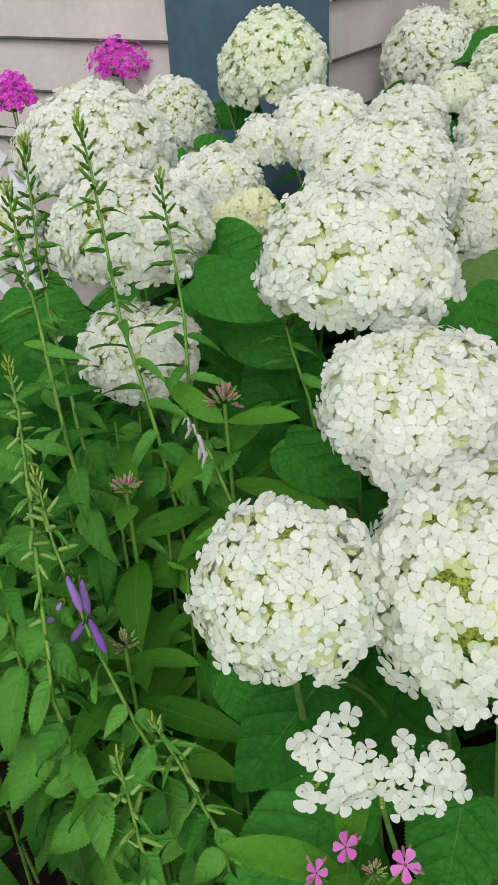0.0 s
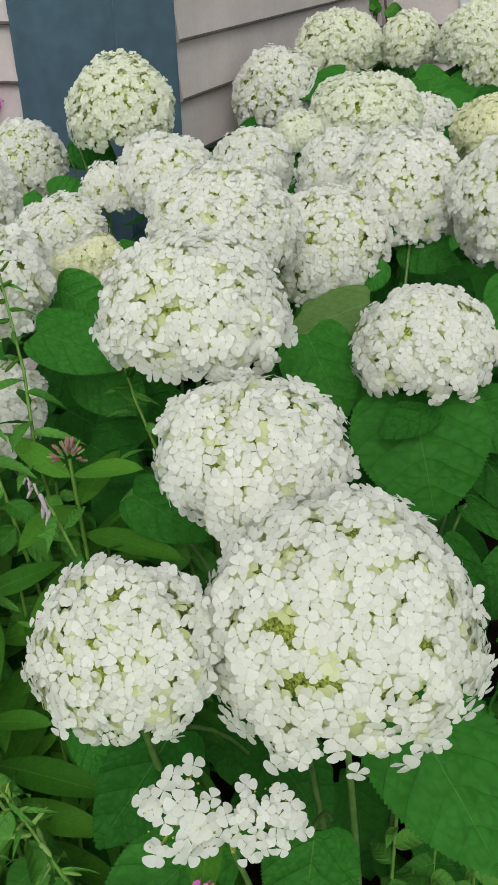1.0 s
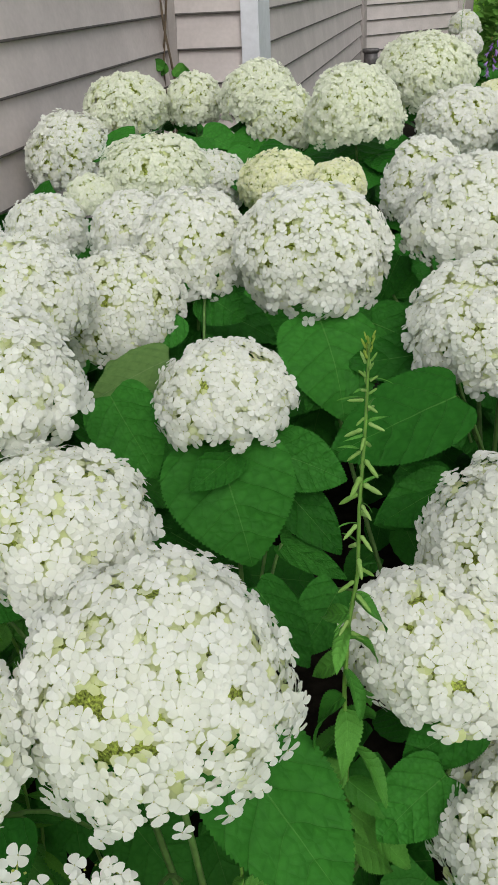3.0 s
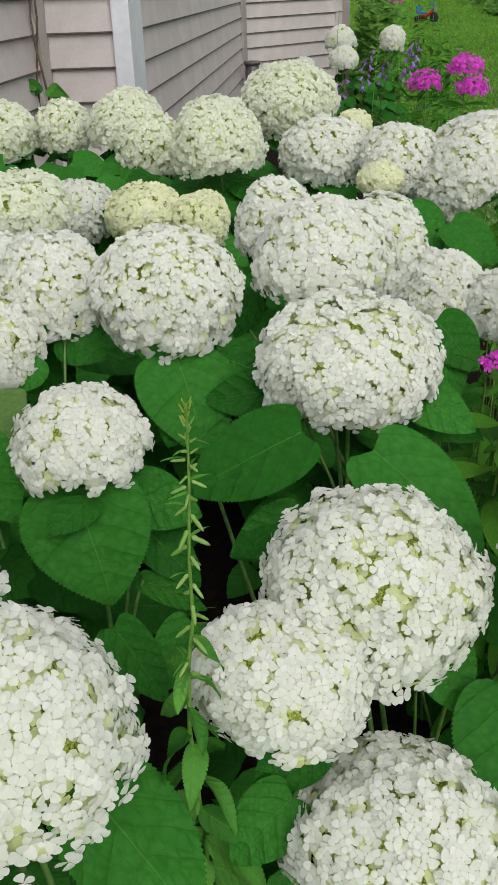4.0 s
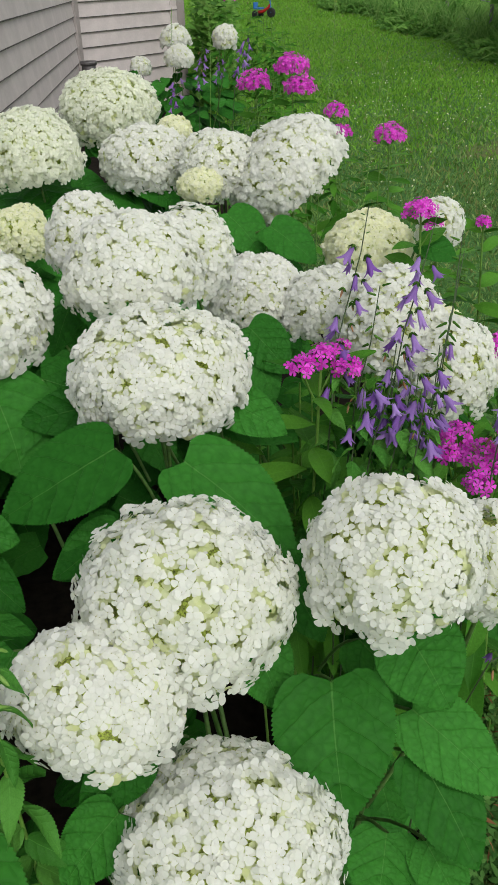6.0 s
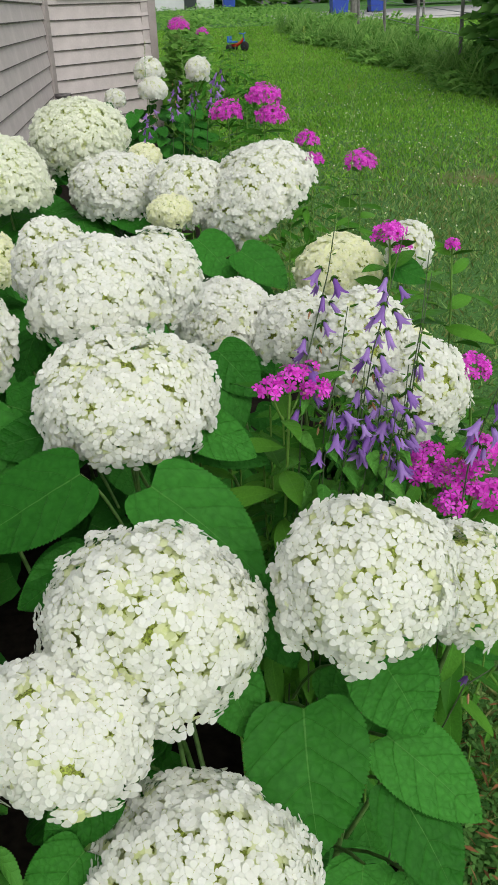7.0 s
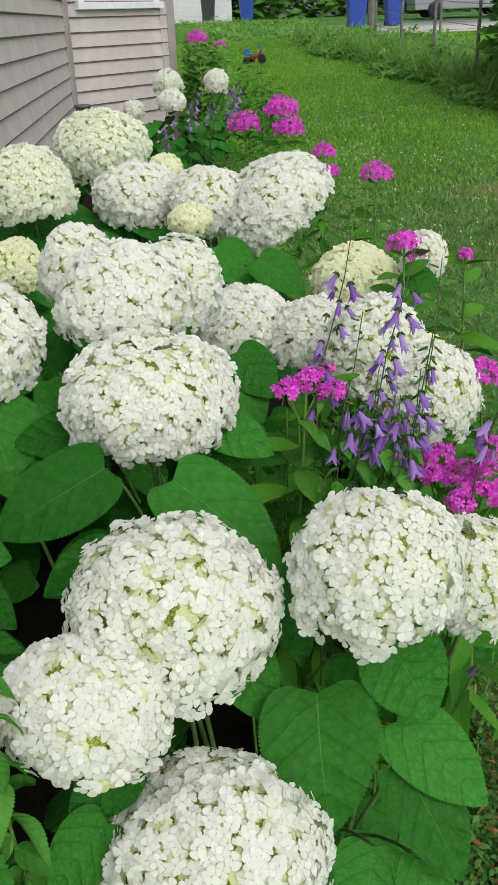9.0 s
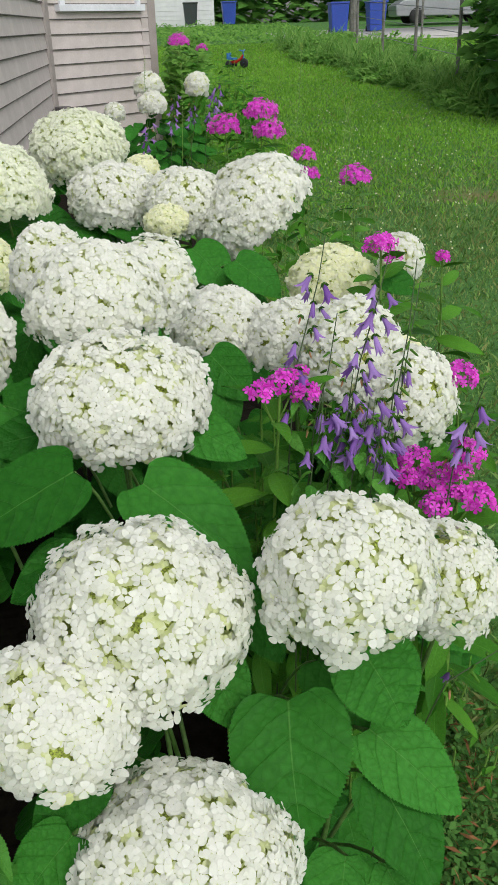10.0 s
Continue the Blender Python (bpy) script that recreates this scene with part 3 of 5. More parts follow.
bush_a = bush(-0.85, 1.0, 0.0, "white hydrangea bush with domed flower heads by the post")
bush_b = bush(-0.38, 0.6, 0.0, "white hydrangea bush bowed under very large flower heads")
bush_c = bush(0.05, 0.9, 0.0, "white hydrangea bush with broad toothed green leaves")
bush_d = bush(-0.8, 2.0, 0.0, "white hydrangea bush close against the siding")
bush_e = bush(-0.2, 2.05, 0.0, "greenish-white hydrangea bush in full bloom")
bush_f = bush(0.33, 1.5, 0.0, "white and cream hydrangea bush beside the lawn")
bush_g = bush(0.1, 7.4, 0.0, "small white hydrangea bush below the far wall")
flower_head(bush_a, -0.474, 1.229, 0.910, 0.088, 0.087, WHITE)
flower_head(bush_a, -0.566, 1.122, 0.849, 0.098, 0.087, WHITE)
flower_head(bush_a, -0.606, 1.349, 0.900, 0.072, 0.065, WHITE)
flower_head(bush_a, -0.645, 0.984, 0.914, 0.098, 0.079, WHITE)
flower_head(bush_a, -0.782, 0.668, 0.792, 0.067, 0.054, WHITE)
flower_head(bush_a, -0.794, 1.442, 0.882, 0.074, 0.059, WHITE)
flower_head(bush_a, -0.814, 1.166, 0.919, 0.082, 0.066, WHITE)
flower_head(bush_a, -0.816, 0.938, 0.863, 0.051, 0.041, CREAM)
flower_head(bush_a, -0.833, 0.741, 0.898, 0.093, 0.074, WHITE)
flower_head(bush_a, -0.856, 0.951, 0.897, 0.060, 0.048, WHITE)
flower_head(bush_a, -0.874, 1.094, 0.910, 0.038, 0.044, WHITE)
flower_head(bush_a, -1.100, 1.003, 0.911, 0.118, 0.094, WHITE)
flower_head(bush_a, -1.125, 0.823, 0.837, 0.057, 0.066, WHITE)
flower_head(bush_b, -0.119, 0.641, 0.721, 0.087, 0.069, WHITE)
flower_head(bush_b, -0.328, 0.488, 0.795, 0.108, 0.098, WHITE)
flower_head(bush_b, -0.365, 0.360, 0.714, 0.057, 0.046, LACE)
flower_head(bush_b, -0.368, 0.910, 0.826, 0.082, 0.066, WHITE)
flower_head(bush_b, -0.434, 0.578, 0.857, 0.083, 0.066, WHITE)
flower_head(bush_b, -0.449, 0.390, 0.808, 0.064, 0.064, WHITE)
flower_head(bush_b, -0.554, 0.724, 0.914, 0.097, 0.078, WHITE)
flower_head(bush_c, -0.006, 0.571, 0.582, 0.114, 0.092, WHITE)
flower_head(bush_c, -0.031, 0.732, 0.755, 0.114, 0.105, WHITE)
flower_head(bush_c, -0.049, 1.070, 0.853, 0.119, 0.095, WHITE)
flower_head(bush_c, -0.084, 1.242, 0.955, 0.103, 0.082, WHITE)
flower_head(bush_c, -0.299, 1.175, 0.917, 0.104, 0.099, WHITE)
flower_head(bush_c, 0.177, 0.709, 0.801, 0.091, 0.089, WHITE)
flower_head(bush_c, 0.306, 0.784, 0.723, 0.064, 0.080, WHITE)
flower_head(bush_d, -0.579, 2.312, 0.995, 0.102, 0.082, GREENISH)
flower_head(bush_d, -0.640, 1.980, 0.845, 0.089, 0.077, WHITE)
flower_head(bush_d, -0.648, 1.622, 0.929, 0.102, 0.082, GREENISH)
flower_head(bush_d, -0.748, 1.545, 0.912, 0.051, 0.041, GREENISH)
flower_head(bush_d, -0.766, 2.391, 0.970, 0.074, 0.076, GREENISH)
flower_head(bush_d, -0.933, 2.341, 0.966, 0.113, 0.090, GREENISH)
flower_head(bush_d, -1.052, 2.224, 0.866, 0.119, 0.116, WHITE)
flower_head(bush_d, -1.099, 1.530, 0.944, 0.103, 0.100, GREENISH)
flower_head(bush_d, -1.335, 1.527, 0.826, 0.085, 0.097, WHITE)
flower_head(bush_e, -0.012, 2.272, 0.983, 0.046, 0.037, CREAM)
flower_head(bush_e, -0.080, 2.135, 0.938, 0.108, 0.088, WHITE)
flower_head(bush_e, -0.179, 2.475, 1.014, 0.133, 0.106, GREENISH)
flower_head(bush_e, -0.316, 2.013, 0.990, 0.107, 0.097, GREENISH)
flower_head(bush_e, -0.330, 1.773, 0.874, 0.062, 0.064, CREAM)
flower_head(bush_e, -0.448, 1.792, 0.883, 0.081, 0.065, CREAM)
flower_head(bush_e, -0.519, 2.275, 0.934, 0.088, 0.092, GREENISH)
flower_head(bush_e, 0.037, 1.949, 0.914, 0.050, 0.040, CREAM)
flower_head(bush_e, 0.085, 2.038, 0.936, 0.095, 0.085, WHITE)
flower_head(bush_e, 0.226, 2.01, 0.930, 0.146, 0.098, WHITE, lean=-32)
flower_head(bush_f, -0.000, 1.309, 0.945, 0.068, 0.078, WHITE)
flower_head(bush_f, -0.158, 1.382, 0.963, 0.066, 0.075, WHITE)
flower_head(bush_f, 0.119, 1.563, 0.793, 0.099, 0.079, WHITE)
flower_head(bush_f, 0.249, 1.492, 0.784, 0.096, 0.079, WHITE)
flower_head(bush_f, 0.316, 1.322, 0.808, 0.089, 0.103, WHITE)
flower_head(bush_f, 0.375, 1.768, 0.810, 0.098, 0.079, CREAM)
flower_head(bush_f, 0.395, 1.259, 0.753, 0.081, 0.093, WHITE)
flower_head(bush_f, 0.402, 1.338, 0.802, 0.037, 0.030, CREAM)
flower_head(bush_f, 0.497, 1.697, 0.870, 0.047, 0.054, WHITE)
flower_head(bush_g, -0.243, 7.489, 0.692, 0.084, 0.078, WHITE)
flower_head(bush_g, 0.040, 7.878, 0.866, 0.126, 0.108, WHITE)
flower_head(bush_g, 0.059, 7.310, 0.759, 0.116, 0.093, WHITE)
flower_head(bush_g, 0.377, 6.673, 0.921, 0.088, 0.090, WHITE)
leaf(bush_b, (-0.364, 0.874, 0.782), (-0.324, 0.792, 0.681), 0.150)
leaf(bush_b, (-0.314, 0.891, 0.768), (-0.224, 0.883, 0.742), 0.073)
leaf(bush_c, (-0.108, 0.942, 0.823), (-0.245, 0.899, 0.773), 0.118, face=(0.12, -0.42, 0.9))
leaf(bush_b, (-0.280, 1.110, 0.847), (-0.236, 1.029, 0.753), 0.141, False, face=(0.12, -0.42, 0.9))
leaf(bush_c, (-0.217, 1.137, 0.835), (-0.126, 1.120, 0.799), 0.076)
leaf(bush_c, (-0.106, 0.906, 0.730), (-0.186, 0.865, 0.703), 0.077, face=(0.12, -0.42, 0.9))
leaf(bush_b, (-0.301, 0.902, 0.719), (-0.228, 0.857, 0.659), 0.061)
leaf(bush_b, (-0.297, 0.862, 0.663), (-0.221, 0.845, 0.632), 0.033)
leaf(bush_c, (-0.220, 0.751, 0.689), (-0.254, 0.697, 0.642), 0.061)
leaf(bush_b, (-0.303, 0.738, 0.692), (-0.243, 0.692, 0.634), 0.056)
leaf(bush_b, (-0.293, 0.558, 0.662), (-0.191, 0.484, 0.566), 0.121)
leaf(bush_c, (-0.085, 0.632, 0.650), (-0.143, 0.598, 0.615), 0.061)
leaf(bush_c, (-0.108, 0.592, 0.617), (-0.165, 0.551, 0.575), 0.067)
leaf(bush_b, (-0.344, 0.868, 0.780), (-0.385, 0.810, 0.764), 0.048, False)
leaf(bush_b, (-0.505, 0.921, 0.816), (-0.446, 0.864, 0.741), 0.091)
leaf(bush_b, (-0.454, 0.993, 0.833), (-0.537, 0.923, 0.805), 0.064, pale=True)
leaf(bush_b, (-0.520, 1.009, 0.825), (-0.479, 0.954, 0.759), 0.063, pale=True)
leaf(bush_c, (-0.025, 0.903, 0.821), (0.091, 0.818, 0.739), 0.111, face=(0.12, -0.42, 0.9))
leaf(bush_c, (0.074, 1.230, 0.847), (0.110, 1.156, 0.771), 0.069)
leaf(bush_c, (0.020, 1.062, 0.825), (0.109, 1.021, 0.786), 0.068)
leaf(bush_c, (0.114, 0.696, 0.662), (0.112, 0.597, 0.566), 0.128)
leaf(bush_c, (-0.134, 1.087, 0.814), (-0.242, 1.078, 0.800), 0.067)
leaf(bush_c, (-0.228, 1.128, 0.838), (-0.286, 1.042, 0.747), 0.095)
leaf(bush_c, (-0.110, 0.903, 0.728), (-0.191, 0.872, 0.694), 0.064)
leaf(bush_c, (0.194, 0.720, 0.699), (0.233, 0.664, 0.641), 0.097)
leaf(bush_c, (0.204, 0.705, 0.600), (0.291, 0.639, 0.535), 0.087)
leaf(bush_c, (0.205, 0.675, 0.561), (0.256, 0.594, 0.479), 0.086)
leaf(bush_c, (0.212, 0.641, 0.468), (0.238, 0.587, 0.415), 0.062)
leaf(bush_c, (0.170, 0.648, 0.476), (0.146, 0.595, 0.420), 0.087)
leaf(bush_c, (0.074, 0.858, 0.705), (0.119, 0.787, 0.635), 0.074)
leaf(bush_a, (-0.741, 0.723, 0.865), (-0.636, 0.730, 0.840), 0.066)
leaf(bush_b, (-0.579, 0.625, 0.760), (-0.502, 0.625, 0.721), 0.060)
leaf(bush_b, (-0.551, 0.457, 0.656), (-0.507, 0.427, 0.612), 0.044)
leaf(bush_b, (-0.459, 0.459, 0.656), (-0.485, 0.370, 0.604), 0.078)
leaf(bush_b, (-0.411, 0.418, 0.595), (-0.468, 0.320, 0.552), 0.084)
leaf(bush_b, (-0.328, 0.434, 0.623), (-0.315, 0.372, 0.572), 0.076)
leaf(bush_b, (-0.410, 0.394, 0.638), (-0.359, 0.405, 0.621), 0.034)
leaf(bush_b, (-0.532, 0.436, 0.651), (-0.501, 0.415, 0.622), 0.040)
leaf(bush_c, (0.029, 0.758, 0.685), (0.062, 0.698, 0.624), 0.072)
leaf(bush_f, (0.078, 1.228, 0.857), (0.129, 1.176, 0.801), 0.075)
leaf(bush_f, (0.025, 1.113, 0.794), (0.129, 1.069, 0.753), 0.078)
leaf(bush_e, (0.086, 1.900, 0.863), (0.161, 1.830, 0.789), 0.109)
leaf(bush_e, (0.176, 1.829, 0.849), (0.261, 1.769, 0.786), 0.095)
leaf(bush_f, (0.442, 1.641, 0.853), (0.507, 1.611, 0.823), 0.065)
leaf(bush_d, (-0.713, 2.248, 0.909), (-0.612, 2.230, 0.869), 0.085)
leaf(bush_d, (-0.729, 1.919, 0.941), (-0.782, 1.866, 0.893), 0.085)
leaf(bush_e, (-0.272, 2.199, 0.894), (-0.178, 2.192, 0.867), 0.081)
leaf(bush_e, (-0.187, 2.476, 0.958), (-0.243, 2.423, 0.911), 0.074)
leaf(bush_b, (-0.452, 1.179, 0.858), (-0.394, 1.163, 0.830), 0.072)
leaf(bush_a, (-0.476, 1.113, 0.849), (-0.517, 1.079, 0.821), 0.069)
leaf(bush_e, (-0.186, 1.292, 0.880), (-0.216, 1.238, 0.829), 0.050)
leaf(bush_c, (-0.218, 1.276, 0.860), (-0.151, 1.270, 0.840), 0.058)
leaf(bush_a, (-0.487, 1.313, 0.782), (-0.435, 1.380, 0.821), 0.061)
leaf(bush_a, (-0.536, 1.235, 0.794), (-0.480, 1.224, 0.760), 0.092)
leaf(bush_a, (-0.542, 1.459, 0.750), (-0.401, 1.454, 0.687), 0.096)
leaf(bush_a, (-1.326, 1.666, 0.821), (-1.253, 1.686, 0.799), 0.061)
leaf(bush_a, (-1.220, 1.439, 0.797), (-1.159, 1.486, 0.803), 0.066)
leaf(bush_a, (-0.772, 0.812, 0.880), (-0.702, 0.818, 0.849), 0.064)
leaf(bush_a, (-0.728, 0.783, 0.802), (-0.653, 0.776, 0.758), 0.077)
leaf(bush_a, (-1.039, 0.688, 0.751), (-0.978, 0.699, 0.728), 0.063)
leaf(bush_a, (-0.992, 0.751, 0.797), (-0.928, 0.744, 0.758), 0.063)
leaf(bush_c, (0.161, 0.787, 0.633), (0.216, 0.730, 0.577), 0.078)
leaf(bush_a, (-0.864, 0.896, 0.733), (-0.790, 0.886, 0.686), 0.083)
leaf(bush_a, (-0.833, 0.996, 0.767), (-0.759, 0.980, 0.716), 0.093)
leaf(bush_a, (-0.717, 0.864, 0.712), (-0.731, 0.801, 0.671), 0.077)
leaf(bush_a, (-0.800, 0.835, 0.707), (-0.724, 0.838, 0.670), 0.079)
leaf(bush_a, (-0.835, 1.115, 0.779), (-0.856, 1.041, 0.732), 0.075)
leaf(bush_a, (-1.225, 1.557, 0.870), (-1.136, 1.557, 0.822), 0.078)
leaf(bush_a, (-1.172, 1.329, 0.796), (-1.094, 1.337, 0.761), 0.082)
leaf(bush_a, (-0.716, 0.836, 0.769), (-0.650, 0.827, 0.728), 0.074)
leaf(bush_a, (-1.110, 0.780, 0.749), (-1.038, 0.768, 0.702), 0.084)
leaf(bush_a, (-0.926, 0.686, 0.745), (-0.943, 0.628, 0.708), 0.074)
leaf(bush_a, (-0.707, 0.741, 0.726), (-0.647, 0.737, 0.692), 0.064)
fill_leaves(bush_a, 90, 0.46, 0.3, 0.76)
fill_leaves(bush_a, 50, 0.34, 0.4, 0.74, (-0.1, 0.45))
fill_leaves(bush_b, 10, 0.34, 0.06, 0.30)
fill_leaves(bush_c, 10, 0.34, 0.06, 0.30)
fill_leaves(bush_d, 50, 0.42, 0.3, 0.80)
fill_leaves(bush_d, 44, 0.44, 0.56, 0.78, (0.12, 0.05))
fill_leaves(bush_e, 50, 0.46, 0.3, 0.82)
fill_leaves(bush_e, 50, 0.42, 0.60, 0.85)
fill_leaves(bush_f, 60, 0.22, 0.2, 0.62)
fill_leaves(bush_g, 26, 0.38, 0.15, 0.78)
inner_foliage(bush_a, 200, 0.46, 0.05, 0.70)
inner_foliage(bush_a, 150, 0.40, 0.3, 0.80, (-0.12, 0.5))
inner_foliage(bush_b, 60, 0.34, 0.03, 0.16)
inner_foliage(bush_c, 60, 0.32, 0.03, 0.16)
inner_foliage(bush_d, 220, 0.44, 0.2, 0.82, (0.1, 0.05))
inner_foliage(bush_d, 120, 0.34, 0.6, 0.93, (0.15, 0.33))
inner_foliage(bush_e, 160, 0.30, 0.6, 0.92, (-0.15, 0.2))
inner_foliage(bush_e, 220, 0.46, 0.1, 0.80)
inner_foliage(bush_f, 300, 0.22, 0.05, 0.50)
inner_foliage(bush_g, 120, 0.40, 0.1, 0.66)

# ---- garden bed ----


def bed_edge(y):
    return 0.13 + 0.26 * min(1, max(0, y / 1.0)) + 0.06 * math.sin(y * 0.9) + 0.2 * min(1, max(0, (y - 1.2) / 1.5)) - max(0, y - 7) * 0.08


def make_bed():
    """Dark mulched soil under the plants, along the house."""
    ys = [-0.3 + 0.12 * i for i in range(84)]
    vs, fs = [], []
    n = 24
    for y in ys:
        x0 = -1.55 - 0.9 * min(1, max(0, (y + 0.3) / 0.9)) ** 0.5 + 0.06 * math.sin(y * 7) if y < 1.7 else (-1.15 if y < 3.7 else -0.82)
        x1 = bed_edge(y) - (0.35 * (0.1 - y) if y < 0.1 else 0)
        for i in range(n + 1):
            x = x0 + (x1 - x0) * i / n
            edge = min(1, 4 * (1 - i / n))
            vs.append((x, y, ground_height(x, y) + 0.004 + edge * (0.045 + 0.03 * noise.noise((x * 7, y * 7, 1)))))
    for j in range(len(ys) - 1):
        for i in range(n):
            a = j * (n + 1) + i
            fs.append((a, a + 1, a + n + 2, a + n + 1))
    bed = part("garden_bed", mesh_of("garden_bed", vs, fs, [SOIL]), None)
    tagged(bed, "dark mulched soil bed along the house wall", "garden bed", kind="structure")


make_bed()

# ---- bellflowers ----
BELL_LEAF = thin_leafy("bellflower_leaf", (0.030, 0.140, 0.018), (0.115, 0.320, 0.055), 0.45, 0.12, scale=40, relief=0.4, ribs=0.2)
PHLOX_LEAF = thin_leafy("phlox_leaf", (0.028, 0.125, 0.012), (0.095, 0.275, 0.030), 0.45, 0.15, scale=40, relief=0.2, ribs=0.15)
POD = thin_leafy("green_bud", (0.22, 0.41, 0.09), (0.36, 0.55, 0.18), 0.5, 0.25, False, 60)
DARK_BUD = thin_leafy("dark_green_bud", (0.055, 0.16, 0.02), (0.11, 0.26, 0.04), 0.5, 0.25, False, 60)
YELLOW_BUD = thin_leafy("yellow_green_bud", (0.27, 0.40, 0.06), (0.42, 0.52, 0.11), 0.5, 0.25, False, 60)
SPIKE_STEM = plain("bellflower_stem", (0.13, 0.27, 0.04), 0.55, 0, 80, 0.2, 0.1)
DARK_STEM = plain("dark_flower_stem", (0.05, 0.085, 0.03), 0.6, 0, 80, 0.3, 0.1)
WITHERED = thin_leafy("withered_tan_petal", (0.30, 0.15, 0.07), (0.50, 0.28, 0.16), 0.7, 0.2, False, 70)
VIOLET = thin_leafy("violet_bell", (0.29, 0.13, 0.55), (0.54, 0.35, 0.82), 0.5, 0.4, False, 70)
LILAC = thin_leafy("pale_lilac_bud", (0.60, 0.48, 0.62), (0.75, 0.68, 0.72), 0.5, 0.3, False, 70)
MAGENTA = thin_leafy("magenta_petal", (0.64, 0.03, 0.52), (0.90, 0.13, 0.84), 0.5, 0.3, False, 70)
PINK = thin_leafy("pink_petal", (0.74, 0.14, 0.62), (0.84, 0.26, 0.74), 0.5, 0.3, False, 70)
PHLOX_EYE = plain("dark_pink_eye", (0.35, 0.02, 0.16), 0.6, 0, 100, 0.2, 0)
SEPAL = thin_leafy("pinkish_sepal", (0.36, 0.19, 0.17), (0.58, 0.28, 0.36), 0.6, 0.2, False, 70)

TOOTHED = [leaf_mesh("leaf", BELL_LEAF, 0.50, rows=40, teeth=0.065, heart=0.0, full=0.55, point=1.05, droop=0.28 + 0.14 * k, fold=0.42, quilt=0.008, wave=0.09, seed=20 + k, half=3) for k in range(4)]
CURLED = [leaf_mesh("leaf", BELL_LEAF, 0.30, rows=14, teeth=0.05, heart=0.0, full=0.7, point=0.9, droop=0.5 + 0.15 * k, fold=0.5, quilt=0.0, wave=0.04, seed=40 + k, half=2) for k in range(3)]
NARROW = [leaf_mesh("leaf", PHLOX_LEAF, 0.27, rows=10, teeth=0.0, heart=0.0, full=0.8, point=0.9, droop=0.12 + 0.10 * k, fold=0.30, quilt=0.0, wave=0.02, seed=30 + k, half=2) for k in range(3)]


def lathe(name, prof, mats, sides=8, lobes=0, flare=0.0):
    """A turned body along -z: profile of (radius, depth); the mouth may be scalloped into points."""
    vs, fs = [], []
    for i, (r, z) in enumerate(prof):
        for k in range(sides):
            w = 2 * math.pi * k / sides
            s = 1.0
            dz = 0.0
            if lobes and i >= len(prof) - 3:
                k3 = (i - len(prof) + 4) / 3
                s = 1 + flare * math.cos(lobes * w) * k3 * k3
                dz = -0.16 * math.cos(lobes * w) * k3 * k3
            vs.append((r * s * math.cos(w), r * s * math.sin(w), z + dz))
    for i in range(len(prof) - 1):
        for k in range(sides):
            j = (k + 1) % sides
            fs.append((i * sides + k, i * sides + j, (i + 1) * sides + j, (i + 1) * sides + k))
    return mesh_of(name, vs, fs, mats)


def bud_mesh(mat):
    return lathe("bud", [(0.04, 0.0), (0.115, -0.08), (0.125, -0.22), (0.10, -0.30), (0.115, -0.55), (0.085, -0.84), (0.02, -1.0)], [mat], 7)


BUD, BUD_DARK, BUD_YELLOW, BUD_LILAC = bud_mesh(POD), bud_mesh(DARK_BUD), bud_mesh(YELLOW_BUD), bud_mesh(LILAC)
BELL = lathe("bell", [(0.03, 0.05), (0.09, 0.0), (0.15, -0.16), (0.18, -0.42), (0.23, -0.66), (0.34, -0.88), (0.46, -1.02)], [VIOLET], 20, 5, 0.55)
HALF_BELL = lathe("bell", [(0.03, 0.05), (0.09, 0.0), (0.14, -0.18), (0.17, -0.46), (0.19, -0.72), (0.20, -0.92), (0.22, -1.06)], [VIOLET], 20, 5, 0.45)
SPENT_BELL = lathe("bell", [(0.02, 0.05), (0.06, 0.0), (0.08, -0.2), (0.06, -0.42), (0.03, -0.55)], [WITHERED], 7)
CLOSED_BELL = lathe("bell", [(0.03, 0.05), (0.06, 0.0), (0.095, -0.3), (0.12, -0.65), (0.09, -0.88), (0.01, -1.0)], [VIOLET], 10)
SEPALS = lathe("sepals", [(0.05, 0.14), (0.12, 0.06), (0.15, -0.04), (0.24, -0.02)], [DARK_BUD], 10, 5, 0.4)


def set_part(name, me, parent, at, down, size):
    """A shared mesh as a part of parent, its -z turned down the given way."""
    ob = new(name, me)
    ob.parent = parent
    q = (-Vector(down)).to_track_quat("Z", "Y").to_matrix().to_4x4()
    ob.matrix_local = Matrix.Translation(Vector(at)) @ q @ pose(0, 0, 0, 0, 0, rng.uniform(0, 360)) @ Matrix.Scale(size, 4)
    return ob


def set_leaf(name, me, parent, at, tip, wide=1.0, face=(0, -0.2, 1)):
    ob = new(name, me)
    ob.parent = parent
    n = (Vector(tip) - Vector(at)).length
    f = Vector(face) + Vector((rng.normal(0, 0.34), rng.normal(0, 0.34), 0))
    ob.matrix_local = aim(at, tip, f) @ Matrix.Diagonal((n, n * wide, n, 1))
    return ob


